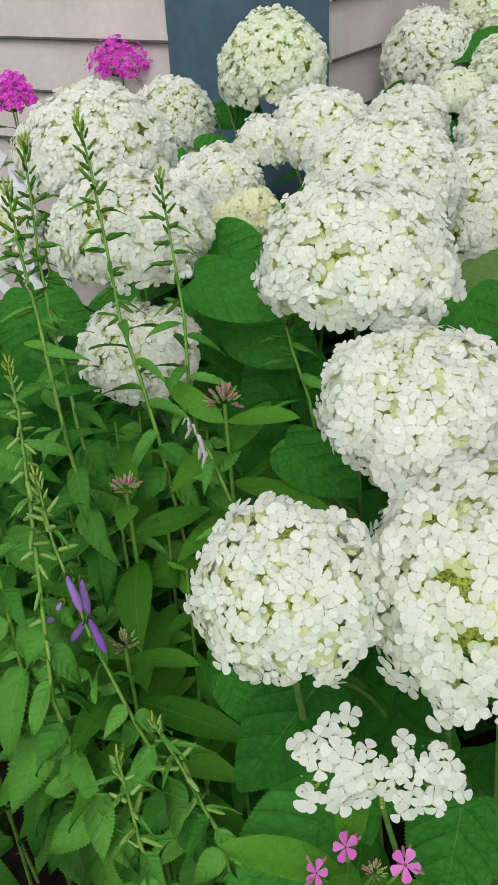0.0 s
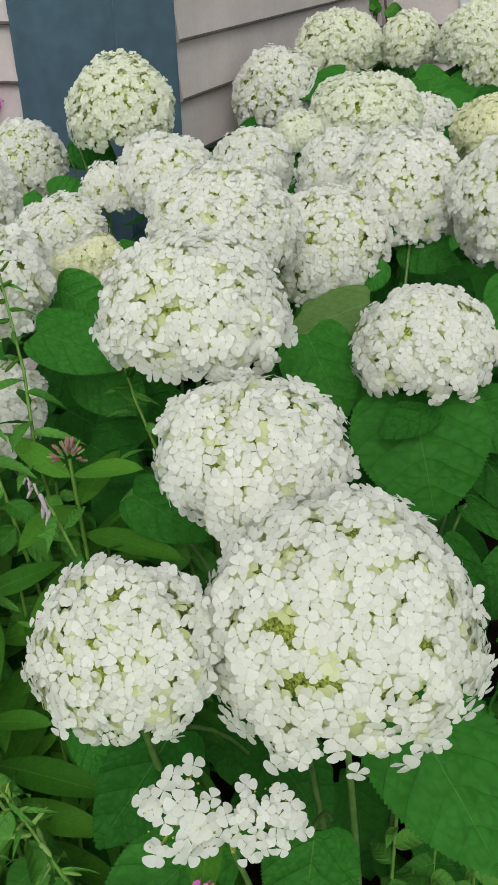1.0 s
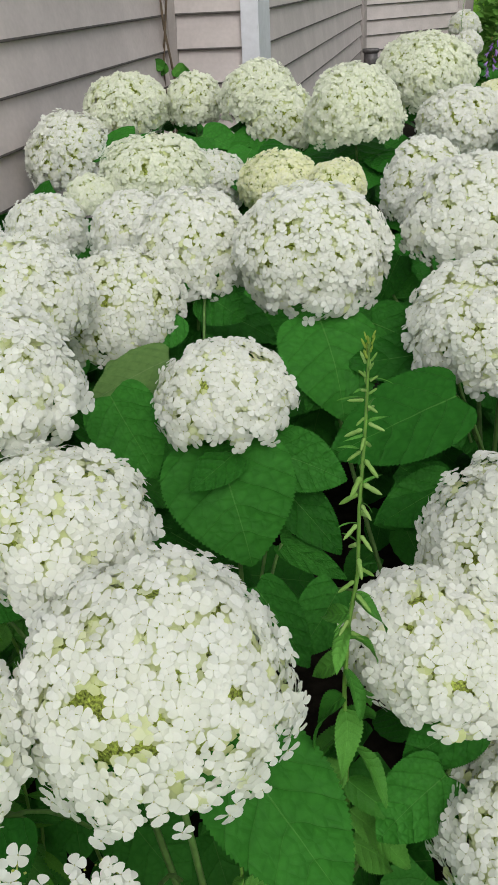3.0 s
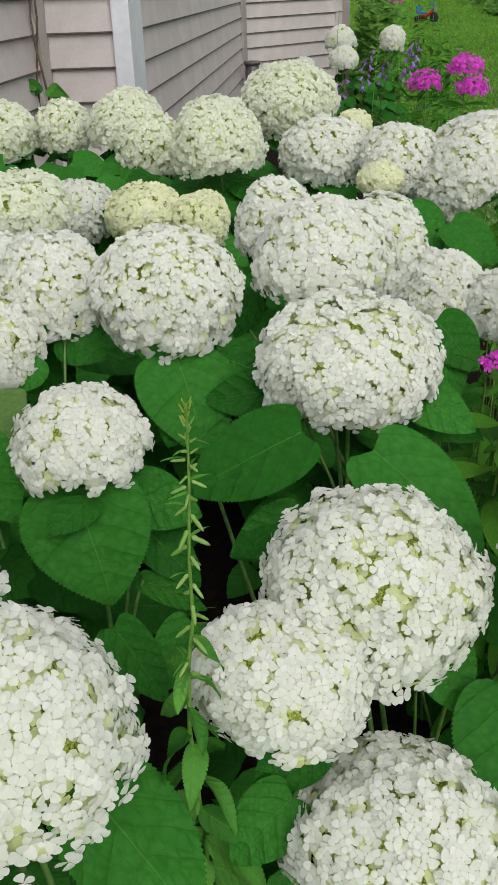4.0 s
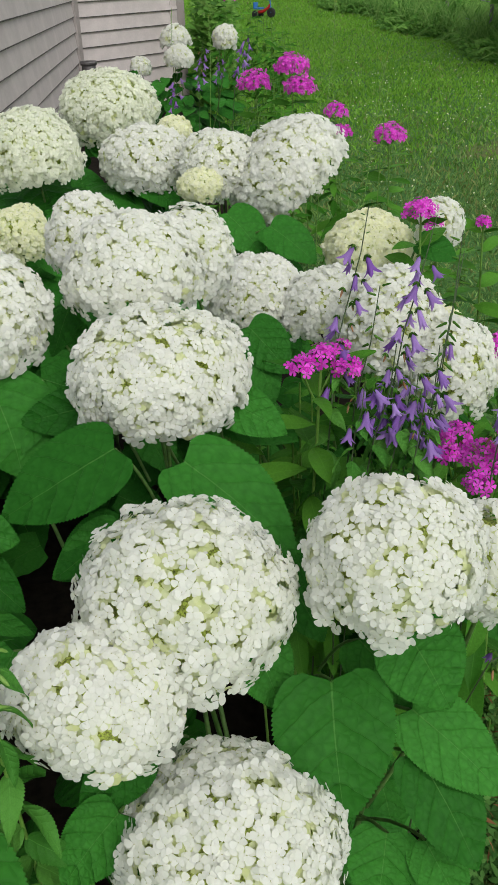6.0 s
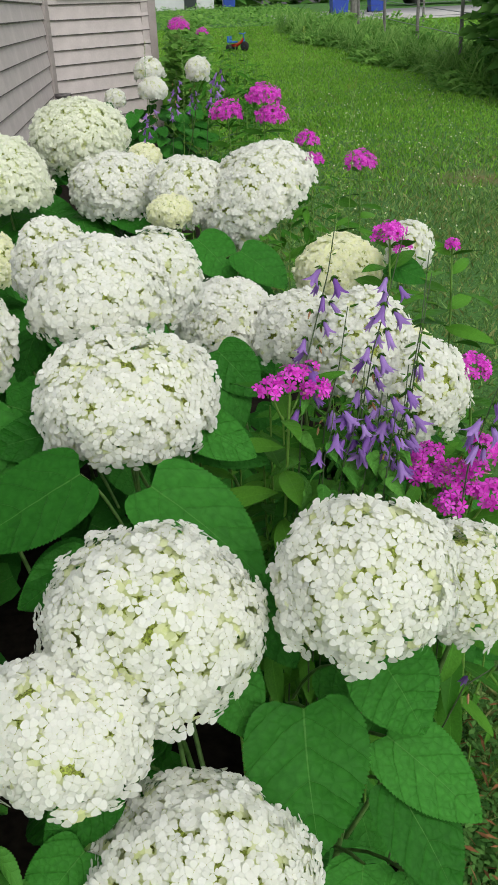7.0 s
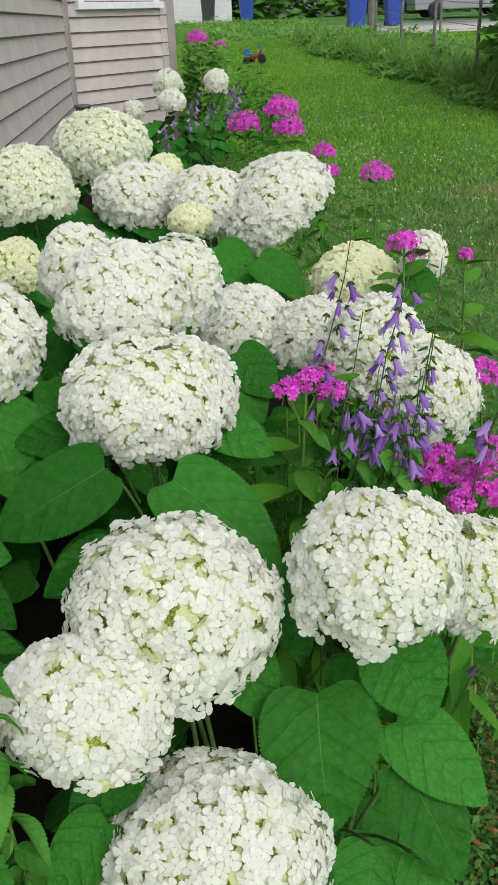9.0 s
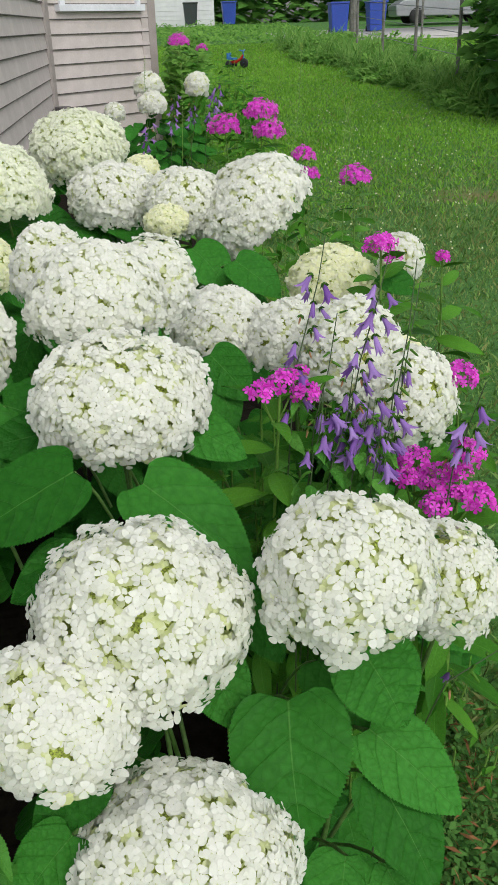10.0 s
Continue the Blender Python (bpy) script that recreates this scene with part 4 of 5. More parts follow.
SPIKES = {
    "buds": ("tall bellflower spike with dark green buds, not yet open", BUD_DARK, 0.0155, 0.62),
    "pods": ("bellflower spike with drooping pale green pods", BUD, 0.0165, 0.85),
    "bells": ("leaning bellflower stem with pods and narrow violet bells", BUD, 0.0195, 0.55),
    "yell": ("young bellflower spike with yellow-green tip and green pods", BUD, 0.0165, 0.95),
    "pale": ("bellflower shoot with closed pale lilac buds", BUD_LILAC, 0.020, 0.4),
    "late": ("bellflower stem with dark seed pods and few violet bells", BUD_DARK, 0.017, 1.0),
    "full": ("bellflower spike hung with open violet bells", BUD_DARK, 0.012, 0.86),
    "seed": ("thin grassy stem with small pale seed pods", BUD, 0.015, 0.85),
}


def flower_spike(kind, pts):
    """A stem through pts, from its tip down, and on to the soil, with its buds, pods, bells and leaves."""
    label, bud, size, share = SPIKES[kind]
    big = 1.0 if pts[0][1] < 4 else 1.7
    top = [Vector(p) for p in pts]
    low = top[-1]
    away = (low - top[-2]).normalized()
    foot = Vector((low.x + away.x * 0.15 + rng.normal(0, 0.02), low.y + 0.06 + rng.normal(0, 0.02), 0.03))
    line = top + [low.lerp(foot, 0.35) + Vector((away.x * 0.03, 0, -0.01)), low.lerp(foot, 0.7), foot]
    plant = thing("bellflower", foot.x, foot.y, foot.z, label, "bellflower" if kind != "seed" else "grass stem", "bellflowers in the bed" if kind != "seed" else "")
    fine = []
    for a, b in zip(line, line[1:]):
        fine += [a.lerp(b, k / 4) for k in range(4)]
    fine.append(line[-1])
    fine = [p - foot for p in fine]
    n = len(fine)
    thick = 0.0023 * {"seed": 0.7, "full": 0.6, "late": 0.6}.get(kind, 1.0) * (1 if big == 1 else 1.6)
    rad = [thick * (0.45 + 0.75 * i / n) for i in range(n)]
    sv, sf = tube(fine, rad, 6)
    part("stem", mesh_of("stem", sv, sf, [DARK_STEM if kind in ("full", "late") else SPIKE_STEM]), None, plant)
    length = [0.0]
    for a, b in zip(fine, fine[1:]):
        length.append(length[-1] + (b - a).length)

    def along(s):
        for i in range(n - 1):
            if length[i + 1] >= s:
                return fine[i].lerp(fine[i + 1], (s - length[i]) / max(1e-6, length[i + 1] - length[i]))
        return fine[-1]

    shown = sum((b - a).length for a, b in zip(top, top[1:]))
    s, k = 0.0, 0
    while s < shown * share:
        p = along(s)
        w = k * 2.4 + rng.uniform(-0.4, 0.4)
        q = s / max(shown * share, 1e-6)
        side = Vector((math.cos(w), math.sin(w) - 0.2, 0)).normalized()
        if kind in ("full", "late"):
            if (q < 0.17 and shown > 0.12) or (kind == "late" and q < 0.8):
                b = size * ((0.5 + 0.9 * q) if kind == "full" else (0.75 + 0.4 * q))
                set_part("bud", bud, plant, p + side * 0.003, side + Vector((0, 0, 0.4 - 2 * q)), b * big)
                s += (0.012 if kind == "full" else 0.013) * big
            else:
                at = p + side * 0.012 * big + Vector((0, 0, -0.004))
                ob = set_part("bell", SPENT_BELL if rng.uniform() < 0.13 else (HALF_BELL, BELL)[int(rng.integers(0, 2))], plant, at, side * 0.55 + Vector((rng.normal(0, 0.2), rng.normal(0, 0.2), -1)), rng.uniform(0.016, 0.023) * big)
                set_part("calyx", SEPALS, ob, (0, 0, 0.02), (0, 0, -1), 1.0)
                s += 0.0115 * big
        elif kind == "bells" and q > 0.55:
            at = p + side * 0.01
            ob = set_part("bell", CLOSED_BELL, plant, at, Vector((side.x * 0.9, -0.3, -1)), 0.031)
            set_part("calyx", SEPALS, ob, (0, 0, 0.03), (0, 0, -1), 0.7)
            s += 0.013
        else:
            d = Vector((side.x * 0.5, -0.2, -1.0)) if kind == "pale" else side * (0.35 if q < 0.15 else 0.8 if kind == "pods" else 0.75) + Vector((0, 0, (1.0 - 1.6 * q) if kind != "pods" else max(-0.65, 0.9 - 5.0 * q)))
            ln = size * ((0.6 if kind == "buds" else 0.42) + 0.6 * min(1, q * 2.2)) * rng.uniform(0.8, 1.15)
            set_part("bud", BUD_YELLOW if q < 0.06 and kind != "pale" else bud, plant, p + side * 0.002, d, ln)
            s += (0.0018 + 0.014 * q) * (0.95 if kind == "pods" else 1.0) * (1.3 if kind == "seed" else 1)
            if kind in ("yell", "pods", "bells") and q > 0.1 and (k % 2 or kind == "yell"):
                set_leaf("leaf", CURLED[k % 3], plant, p, p + side * size * (0.8 if kind == "pods" else 1.4) + Vector((0, 0, size * 0.6)), 0.5)
            if kind == "buds" and q > 0.3:
                set_leaf("leaf", CURLED[k % 3], plant, p, p + side * size * 1.5 + Vector((0, 0, size * 0.6)), 0.6)
        k += 1
    if kind in ("buds", "pods", "bells", "pale", "yell") or (kind == "full" and top[0].x < 0.33 and big == 1.0):
        s = shown * min(share, 0.7)
        while s < shown + 0.22:
            p = along(min(s, length[-1] - 0.01))
            w = k * 2.2 + rng.uniform(-0.4, 0.4)
            side = Vector((math.cos(w), math.sin(w) - 0.15, 0)).normalized()
            q = min(1, max(0, (s - 0.6 * shown) / 0.25))
            ln = 0.026 + 0.036 * q * rng.uniform(0.75, 1.2)
            if kind in ("buds", "pale") and q < 0.45:
                set_leaf("leaf", CURLED[k % 3], plant, p, p + side * ln * 1.1 + Vector((0, 0, ln * 0.5)), 1.0)
            else:
                set_leaf("leaf", TOOTHED[k % 4], plant, p, p + side * ln + Vector((0, 0, -ln * rng.uniform(0.1, 0.6))), rng.uniform(0.8, 1.1))
            s += (0.013 + 0.003 * q) * (1.5 if kind == "full" else 1.0) * big * big
            k += 1
    return plant


def leafy_shoot(x, y, height, label="leafy bellflower shoot with toothed green leaves", group="leafy shoots in the bed", leaves=13, size=0.075, meshes=None, step=0.024):
    """An upright shoot without flowers."""
    z0 = ground_height(x, y) + 0.03
    plant = thing("leafy_shoot", x, y, z0, label, "garden plant", group)
    lean = Vector((rng.normal(0, 0.05), rng.normal(-0.02, 0.04), 0))
    pts = bend((0, 0, 0), lean + Vector((0, 0, height)), lean * 0.3, 6)
    sv, sf = tube(pts, [0.0030 - 0.0014 * i / 6 for i in range(7)], 5)
    part("stem", mesh_of("stem", sv, sf, [SPIKE_STEM]), None, plant)
    meshes = meshes or TOOTHED
    w = rng.uniform(0, 6)
    for i in range(leaves):
        t = 1 - i * step / height
        if t < 0.15:
            break
        p = Vector((0, 0, 0)).lerp(lean + Vector((0, 0, height)), t) + lean * 0.3 * (4 * t * (1 - t))
        w += 2.4 + rng.uniform(-0.3, 0.3)
        side = Vector((math.cos(w), math.sin(w), 0))
        grow = min(1, 0.35 + i * 0.13)
        ln = size * grow * rng.uniform(0.8, 1.2)
        rise = 0.55 - 0.13 * i if i < 6 else -0.35
        set_leaf("leaf", meshes[i % len(meshes)], plant, p, p + (side + Vector((0, 0, rise + rng.uniform(-0.2, 0.15)))).normalized() * ln, rng.uniform(0.85, 1.1), (0, -0.35, 1))
    return plant


# ---- phlox ----


def phlox_template():
    vs, fs, ms = [], [], []
    for k in range(5):
        w = k * 2 * math.pi / 5
        b = len(vs)
        for u, h in ((0.10, 0.07), (0.45, 0.23), (0.8, 0.36), (1.02, 0.20)):
            for s in (-1, 0, 1):
                x, y = u, s * h
                vs.append((x * math.cos(w) - y * math.sin(w), x * math.sin(w) + y * math.cos(w), 0.06 * u - 0.10 * max(0, u - 0.6) + 0.04 * abs(s)))
        for i in range(3):
            for j in range(2):
                a = b + i * 3 + j
                fs.append((a, a + 3, a + 4, a + 1))
                ms.append(0)
    b = len(vs)
    for k in range(4):
        vs.append((0.12 * math.cos(k * 1.571), 0.12 * math.sin(k * 1.571), 0.03))
    fs.append((b, b + 1, b + 2, b + 3))
    ms.append(1)
    return np.array(vs), np.array(fs), np.array(ms)


PHLOX_FLORET = phlox_template()


def phlox_cluster(plant, top, r, tone, y):
    """One domed cluster of flat five-petalled flowers, one single flower, or a cluster of pointed buds."""
    if tone == "b":
        for i in range(44):
            d = Vector((rng.normal(0, 0.6), rng.normal(0, 0.6), rng.uniform(0.2, 1.2))).normalized()
            at = top + Vector((d.x, d.y, d.z * 0.9)) * r * rng.uniform(0.3, 0.75)
            set_part("bud", PINK_BUD if i % 2 else BUD, plant, at, d, r * rng.uniform(0.35, 0.6))
        return
    size = 0.012 if y > 3 else 0.0095
    if tone == "m":
        seed = top.x * 9 + top.z * 31
        pos, out, spin, rad = floret_poses(r, r * 0.9, size * 1.05, 0.66, -0.3, seed, 0.3)
        pos *= rng.uniform(0.84, 1.14, (len(pos), 1))
        more = floret_poses(r * 0.72, r * 0.65, size * 1.1, 0.34, -0.2, seed, 0.4)
        pos, out, spin, rad = [np.concatenate(pair) for pair in zip((pos, out, spin, rad), more)]
    else:
        pos, spin, rad = np.zeros((1, 3)), np.array([top.x * 40.0]), np.array([r])
        out = np.array([[rng.normal(0, 0.3), -0.55, 0.8]])
        out = out / np.linalg.norm(out, axis=1, keepdims=True)
    v, f, m = place_template(PHLOX_FLORET, pos, out, spin, rad)
    head = part("blossom", mesh_of("blossom", v, f, [MAGENTA if tone == "m" else PINK, PHLOX_EYE], m), None, plant)
    head.location = top
    for i in range(10 if tone == "m" else 3):
        d = Vector((rng.normal(0, 1), rng.normal(0, 1), rng.uniform(-0.2, 0.5))).normalized()
        set_part("bud", PINK_BUD, plant, top + d * r * 0.6, d, max(0.008, r * 0.35))


def phlox(x, y, z, r, tone, more=(), lean=0.0):
    """A phlox stem with opposite narrow leaves and one or more flower clusters on short branches."""
    foot = Vector((x + lean + rng.normal(0, 0.02), y + 0.03, ground_height(x, y) + 0.03))
    words = {"m": "magenta phlox with a domed flower cluster", "p": "pale magenta phlox with flat open flowers", "b": "phlox stem with pinkish-green closed buds"}
    plant = thing("phlox", foot.x, foot.y, foot.z, words[tone], "phlox", "phlox in the bed")
    top = Vector((x, y, z)) - foot
    pts = bend((0, 0, 0), top, (0.01, -0.01, 0), 6)
    sv, sf = tube(pts, [0.0035 - 0.0015 * i / 6 for i in range(7)], 6)
    part("stem", mesh_of("stem", sv, sf, [SPIKE_STEM]), None, plant)
    phlox_cluster(plant, top, r, tone, y)
    for mx, my, mz, mr, mt in more:
        tip = Vector((mx, my, mz)) - foot
        fork = top * max(0.6, 1 - 1.3 * (tip - top).length / top.length - 0.03)
        sv, sf = tube(bend(fork, tip, (0, 0, -0.004), 4), [0.0018, 0.0016, 0.0015, 0.0014, 0.0012], 5)
        part("branch", mesh_of("branch", sv, sf, [SPIKE_STEM]), None, plant)
        phlox_cluster(plant, tip, mr, mt, y)
    if y < 5:
        for i in range(12):
            t = 0.975 - i * 0.045
            p = top * t
            w = i * 1.571 + x * 20
            for sgn in (1, -1):
                side = Vector((math.cos(w), math.sin(w), 0)) * sgn
                ln = (0.060 + 0.014 * i if i < 3 else 0.095) * rng.uniform(0.85, 1.2)
                set_leaf("leaf", NARROW[i % 3], plant, p, p + (side + Vector((0, 0, 0.45 - 0.1 * i))).normalized() * ln * 1.12, 1.12)
    return plant


PINK_BUD = lathe("pink_bud", [(0.03, 0.1), (0.10, 0.0), (0.12, -0.5), (0.16, -0.8), (0.02, -1.0)], [SEPAL], 6)
PINK_BUD.name = "pink_bud"

flower_spike('buds', [(-0.834, 0.601, 1.026), (-0.800, 0.563, 0.925), (-0.779, 0.545, 0.863), (-0.770, 0.543, 0.833), (-0.753, 0.530, 0.780)])
flower_spike('buds', [(-0.776, 0.517, 1.013), (-0.762, 0.506, 0.957), (-0.748, 0.499, 0.906), (-0.731, 0.487, 0.845), (-0.719, 0.480, 0.796)])
flower_spike('buds', [(-0.796, 0.636, 1.042), (-0.780, 0.627, 0.999), (-0.757, 0.608, 0.939), (-0.733, 0.587, 0.872), (-0.709, 0.577, 0.823), (-0.685, 0.565, 0.770)])
flower_spike('buds', [(-0.732, 0.666, 0.989), (-0.713, 0.650, 0.932), (-0.692, 0.632, 0.868), (-0.676, 0.609, 0.803)])
flower_spike('pods', [(-0.712, 0.425, 0.907), (-0.703, 0.418, 0.869), (-0.691, 0.402, 0.817), (-0.674, 0.380, 0.753), (-0.643, 0.340, 0.651)])
flower_spike('bells', [(-0.686, 0.407, 0.821), (-0.668, 0.395, 0.769), (-0.627, 0.379, 0.693), (-0.586, 0.371, 0.626), (-0.573, 0.372, 0.597)])
flower_spike('yell', [(-0.538, 0.298, 0.694), (-0.526, 0.292, 0.649), (-0.519, 0.288, 0.613), (-0.503, 0.288, 0.573)])
flower_spike('yell', [(-0.527, 0.327, 0.706), (-0.506, 0.328, 0.668), (-0.488, 0.327, 0.633), (-0.476, 0.329, 0.605)])
flower_spike('buds', [(-0.613, 0.683, 0.870), (-0.600, 0.678, 0.832), (-0.579, 0.672, 0.787)])
flower_spike('pale', [(-0.615, 0.518, 0.835), (-0.595, 0.519, 0.806), (-0.571, 0.513, 0.765), (-0.560, 0.514, 0.744)])
flower_spike('pods', [(-0.183, 0.592, 1.025), (-0.184, 0.587, 0.965), (-0.187, 0.578, 0.896), (-0.187, 0.575, 0.839), (-0.194, 0.574, 0.788), (-0.196, 0.568, 0.726)])
flower_spike('full', [(0.234, 1.140, 1.047), (0.222, 1.123, 0.993), (0.209, 1.112, 0.951), (0.183, 1.085, 0.875), (0.173, 1.057, 0.797)])
flower_spike('full', [(0.318, 1.116, 1.036), (0.292, 1.090, 0.955), (0.271, 1.074, 0.895), (0.254, 1.052, 0.825), (0.237, 1.023, 0.740)])
flower_spike('late', [(0.347, 1.095, 1.020), (0.333, 1.068, 0.932), (0.313, 1.043, 0.848), (0.294, 1.021, 0.769)])
flower_spike('late', [(0.244, 1.103, 0.951), (0.229, 1.081, 0.880), (0.206, 1.060, 0.809)])
flower_spike('full', [(0.254, 1.041, 0.893), (0.244, 1.025, 0.837), (0.226, 1.011, 0.781)])
flower_spike('full', [(0.306, 1.026, 0.894), (0.298, 1.010, 0.839), (0.274, 0.987, 0.763)])
flower_spike('full', [(0.270, 1.014, 0.864), (0.259, 0.993, 0.819), (0.246, 0.982, 0.793)])
flower_spike('full', [(0.242, 1.004, 0.862), (0.229, 0.991, 0.822), (0.217, 0.985, 0.794)])
flower_spike('late', [(0.400, 1.245, 0.948), (0.383, 1.217, 0.888), (0.362, 1.182, 0.814)])
flower_spike('full', [(0.396, 0.944, 0.903), (0.379, 0.945, 0.845), (0.363, 0.945, 0.784)])
flower_spike('late', [(0.390, 0.767, 0.654), (0.343, 0.760, 0.630), (0.306, 0.754, 0.612)])
flower_spike('full', [(0.206, 1.003, 0.854), (0.200, 0.990, 0.825), (0.190, 0.979, 0.800)])
flower_spike('full', [(0.281, 0.985, 0.852), (0.273, 0.970, 0.820), (0.265, 0.957, 0.792)])
flower_spike('full', [(0.277, 1.013, 0.863), (0.269, 0.995, 0.825), (0.260, 0.980, 0.793)])
flower_spike('full', [(0.034, 5.895, 0.810), (0.013, 5.843, 0.700), (-0.012, 5.776, 0.557)])
flower_spike('full', [(0.222, 6.496, 0.931), (0.192, 6.423, 0.776), (0.169, 6.349, 0.621)])
flower_spike('full', [(0.483, 5.849, 1.025), (0.434, 5.783, 0.880), (0.371, 5.713, 0.726)])
flower_spike('full', [(0.353, 7.007, 0.858), (0.347, 6.934, 0.707), (0.328, 6.881, 0.595)])
flower_spike('seed', [(0.623, 2.751, 1.102), (0.584, 2.709, 0.933), (0.542, 2.643, 0.714), (0.505, 2.589, 0.521)])
flower_spike('seed', [(0.557, 3.268, 1.235), (0.535, 3.185, 1.062), (0.483, 3.072, 0.821)])
flower_spike('seed', [(0.505, 2.324, 1.120), (0.531, 2.343, 1.050), (0.513, 2.320, 0.886)])
flower_spike('seed', [(0.028, 7.703, 1.083), (0.013, 7.625, 0.922), (0.011, 7.526, 0.719)])
flower_spike('seed', [(0.266, 6.559, 1.069), (0.269, 6.474, 0.895), (0.249, 6.374, 0.687)])
phlox(0.160, 1.061, 0.872, 0.018, "m", [(0.133, 1.048, 0.863, 0.018, "m"), (0.193, 1.060, 0.853, 0.019, "m"), (0.186, 1.073, 0.879, 0.012, "m")], lean=-0.07)
phlox(0.343, 1.041, 0.749, 0.022, "m", [(0.324, 1.015, 0.739, 0.015, "m"), (0.352, 1.010, 0.733, 0.017, "m"), (0.342, 0.943, 0.732, 0.017, "m")])
phlox(0.374, 0.985, 0.732, 0.021, "m", [(0.366, 0.998, 0.757, 0.013, "m"), (0.398, 0.986, 0.783, 0.021, "m"), (0.387, 0.976, 0.761, 0.013, "m"), (0.406, 0.969, 0.726, 0.025, "m")], lean=0.02)
phlox(0.426, 1.586, 0.921, 0.028, "m", [(0.447, 1.575, 0.901, 0.015, "m")])
phlox(-0.378, 0.339, 0.649, 0.010, "p", [(-0.391, 0.321, 0.634, 0.009, "p"), (-0.340, 0.354, 0.637, 0.011, "p"), (-0.370, 0.330, 0.630, 0.008, "p"), (-0.357, 0.340, 0.633, 0.009, "b")], lean=0.05)
phlox(0.531, 4.235, 0.926, 0.075, "m", [(0.559, 4.192, 0.843, 0.069, "m")])
phlox(0.620, 3.616, 0.815, 0.045, "m", [(0.626, 3.478, 0.763, 0.035, "m")])
phlox(-1.747, 1.489, 0.848, 0.058, "m", [(-1.797, 1.548, 0.877, 0.028, "m")])
phlox(0.484, 1.284, 0.769, 0.031, "m")
phlox(0.581, 1.692, 0.868, 0.014, "m")
phlox(0.658, 2.845, 0.843, 0.049, "m")
phlox(0.370, 4.326, 0.855, 0.074, "m")
phlox(0.388, 9.929, 1.136, 0.104, "m")
phlox(0.640, 10.208, 1.066, 0.060, "m")
phlox(-1.692, 1.820, 0.875, 0.075, "m")
phlox(-0.628, 0.597, 0.804, 0.020, "b")
phlox(-0.677, 0.501, 0.751, 0.015, "b")
phlox(-0.623, 0.412, 0.658, 0.015, "b")

# leafy shoots that close the bed
for gx in range(10):
    for gy in range(7):
        x, y = -1.12 + 0.073 * gx + rng.normal(0, 0.02), 0.12 + 0.087 * gy + rng.normal(0, 0.02)
        if x > -0.5 or (x > -0.57 and y > 0.36):
            continue
        leafy_shoot(x, y, 0.52 + 0.30 * (y - 0.2) + 0.36 * max(0, -0.62 - x) + rng.normal(0, 0.045), size=rng.uniform(0.056, 0.076), step=0.018, leaves=14)
for i in range(12):
    leafy_shoot(rng.uniform(-0.76, -0.56), rng.uniform(0.36, 0.66), rng.uniform(0.57, 0.69), "phlox shoot with narrow smooth green leaves", meshes=NARROW, size=0.062, leaves=14, step=0.017)
for i in range(26):
    leafy_shoot(rng.uniform(0.08, 0.34) + 0.1 * (i % 4 == 0), rng.uniform(1.02, 1.32) + 0.12 * (i % 4 == 0), rng.uniform(0.45, 0.78), "phlox shoot with narrow smooth green leaves", meshes=NARROW, size=0.085, leaves=15)
for i in range(10):
    leafy_shoot(rng.uniform(0.44, 0.62), rng.uniform(0.95, 1.35), rng.uniform(0.08, 0.2), meshes=NARROW, label="low phlox shoot at the lawn edge", size=0.045, leaves=9)
for i in range(7):
    leafy_shoot(-0.195 + rng.normal(0, 0.035), 0.57 + rng.normal(0, 0.03), rng.uniform(0.38, 0.55), size=0.055, leaves=9)
for i in range(64):
    y = rng.uniform(3.0, 9.4)
    leafy_shoot(rng.uniform(-0.1, 0.75) if y < 5.2 else rng.uniform(0.45, 0.9), y, rng.uniform(0.5, 0.85) * (1.25 if y > 6.5 else 0.85), "tall leafy perennial at the end of the bed", meshes=NARROW, size=0.12, leaves=16, step=0.036)
for i in range(20):
    leafy_shoot(rng.uniform(0.35, 0.72), rng.uniform(2.0, 3.6), rng.uniform(0.3, 0.55), "phlox shoot with narrow smooth green leaves", meshes=NARROW, size=0.09, leaves=12)

# ---- window and fittings on the house ----


def make_window():
    m = Matrix.Translation((-0.85, 8.93, 0)) @ Matrix.Rotation(math.atan2(10.1 - 8.93, 1.0), 4, "Z")
    win = thing("window_1", 0, 0, 0, "white framed window with a white sill in the siding", "window", kind="structure")
    win.matrix_world = m
    glass, _, b = material("window_glass", 0.05)
    b.inputs["Base Color"].default_value = (0.03, 0.035, 0.04, 1)
    x0, x1, z0, z1 = 0.19, 1.31, 1.475, 2.45
    bm = bmesh.new()
    for q in ((x0, x0 + 0.06, z0, z1), (x1 - 0.06, x1, z0, z1)):
        box_bm(bm, q[0], -0.035, q[2], q[1], 0.03, q[3])
    box_bm(bm, x0 + 0.06, -0.035, z1 - 0.06, x1 - 0.06, 0.03, z1)
    bevel_all(bm, 0.004)
    part("window_frame", bm, WHITE_TRIM, win)
    bm = bmesh.new()
    box_bm(bm, x0 - 0.04, -0.06, z0 - 0.03, x1 + 0.04, 0.03, z0 + 0.03)
    bevel_all(bm, 0.006)
    part("window_sill", bm, WHITE_TRIM, win)
    bm = bmesh.new()
    box_bm(bm, x0 + 0.06, 0.0, z0 + 0.03, x1 - 0.06, 0.012, z1 - 0.06)
    part("pane", bm, glass, win)


make_window()


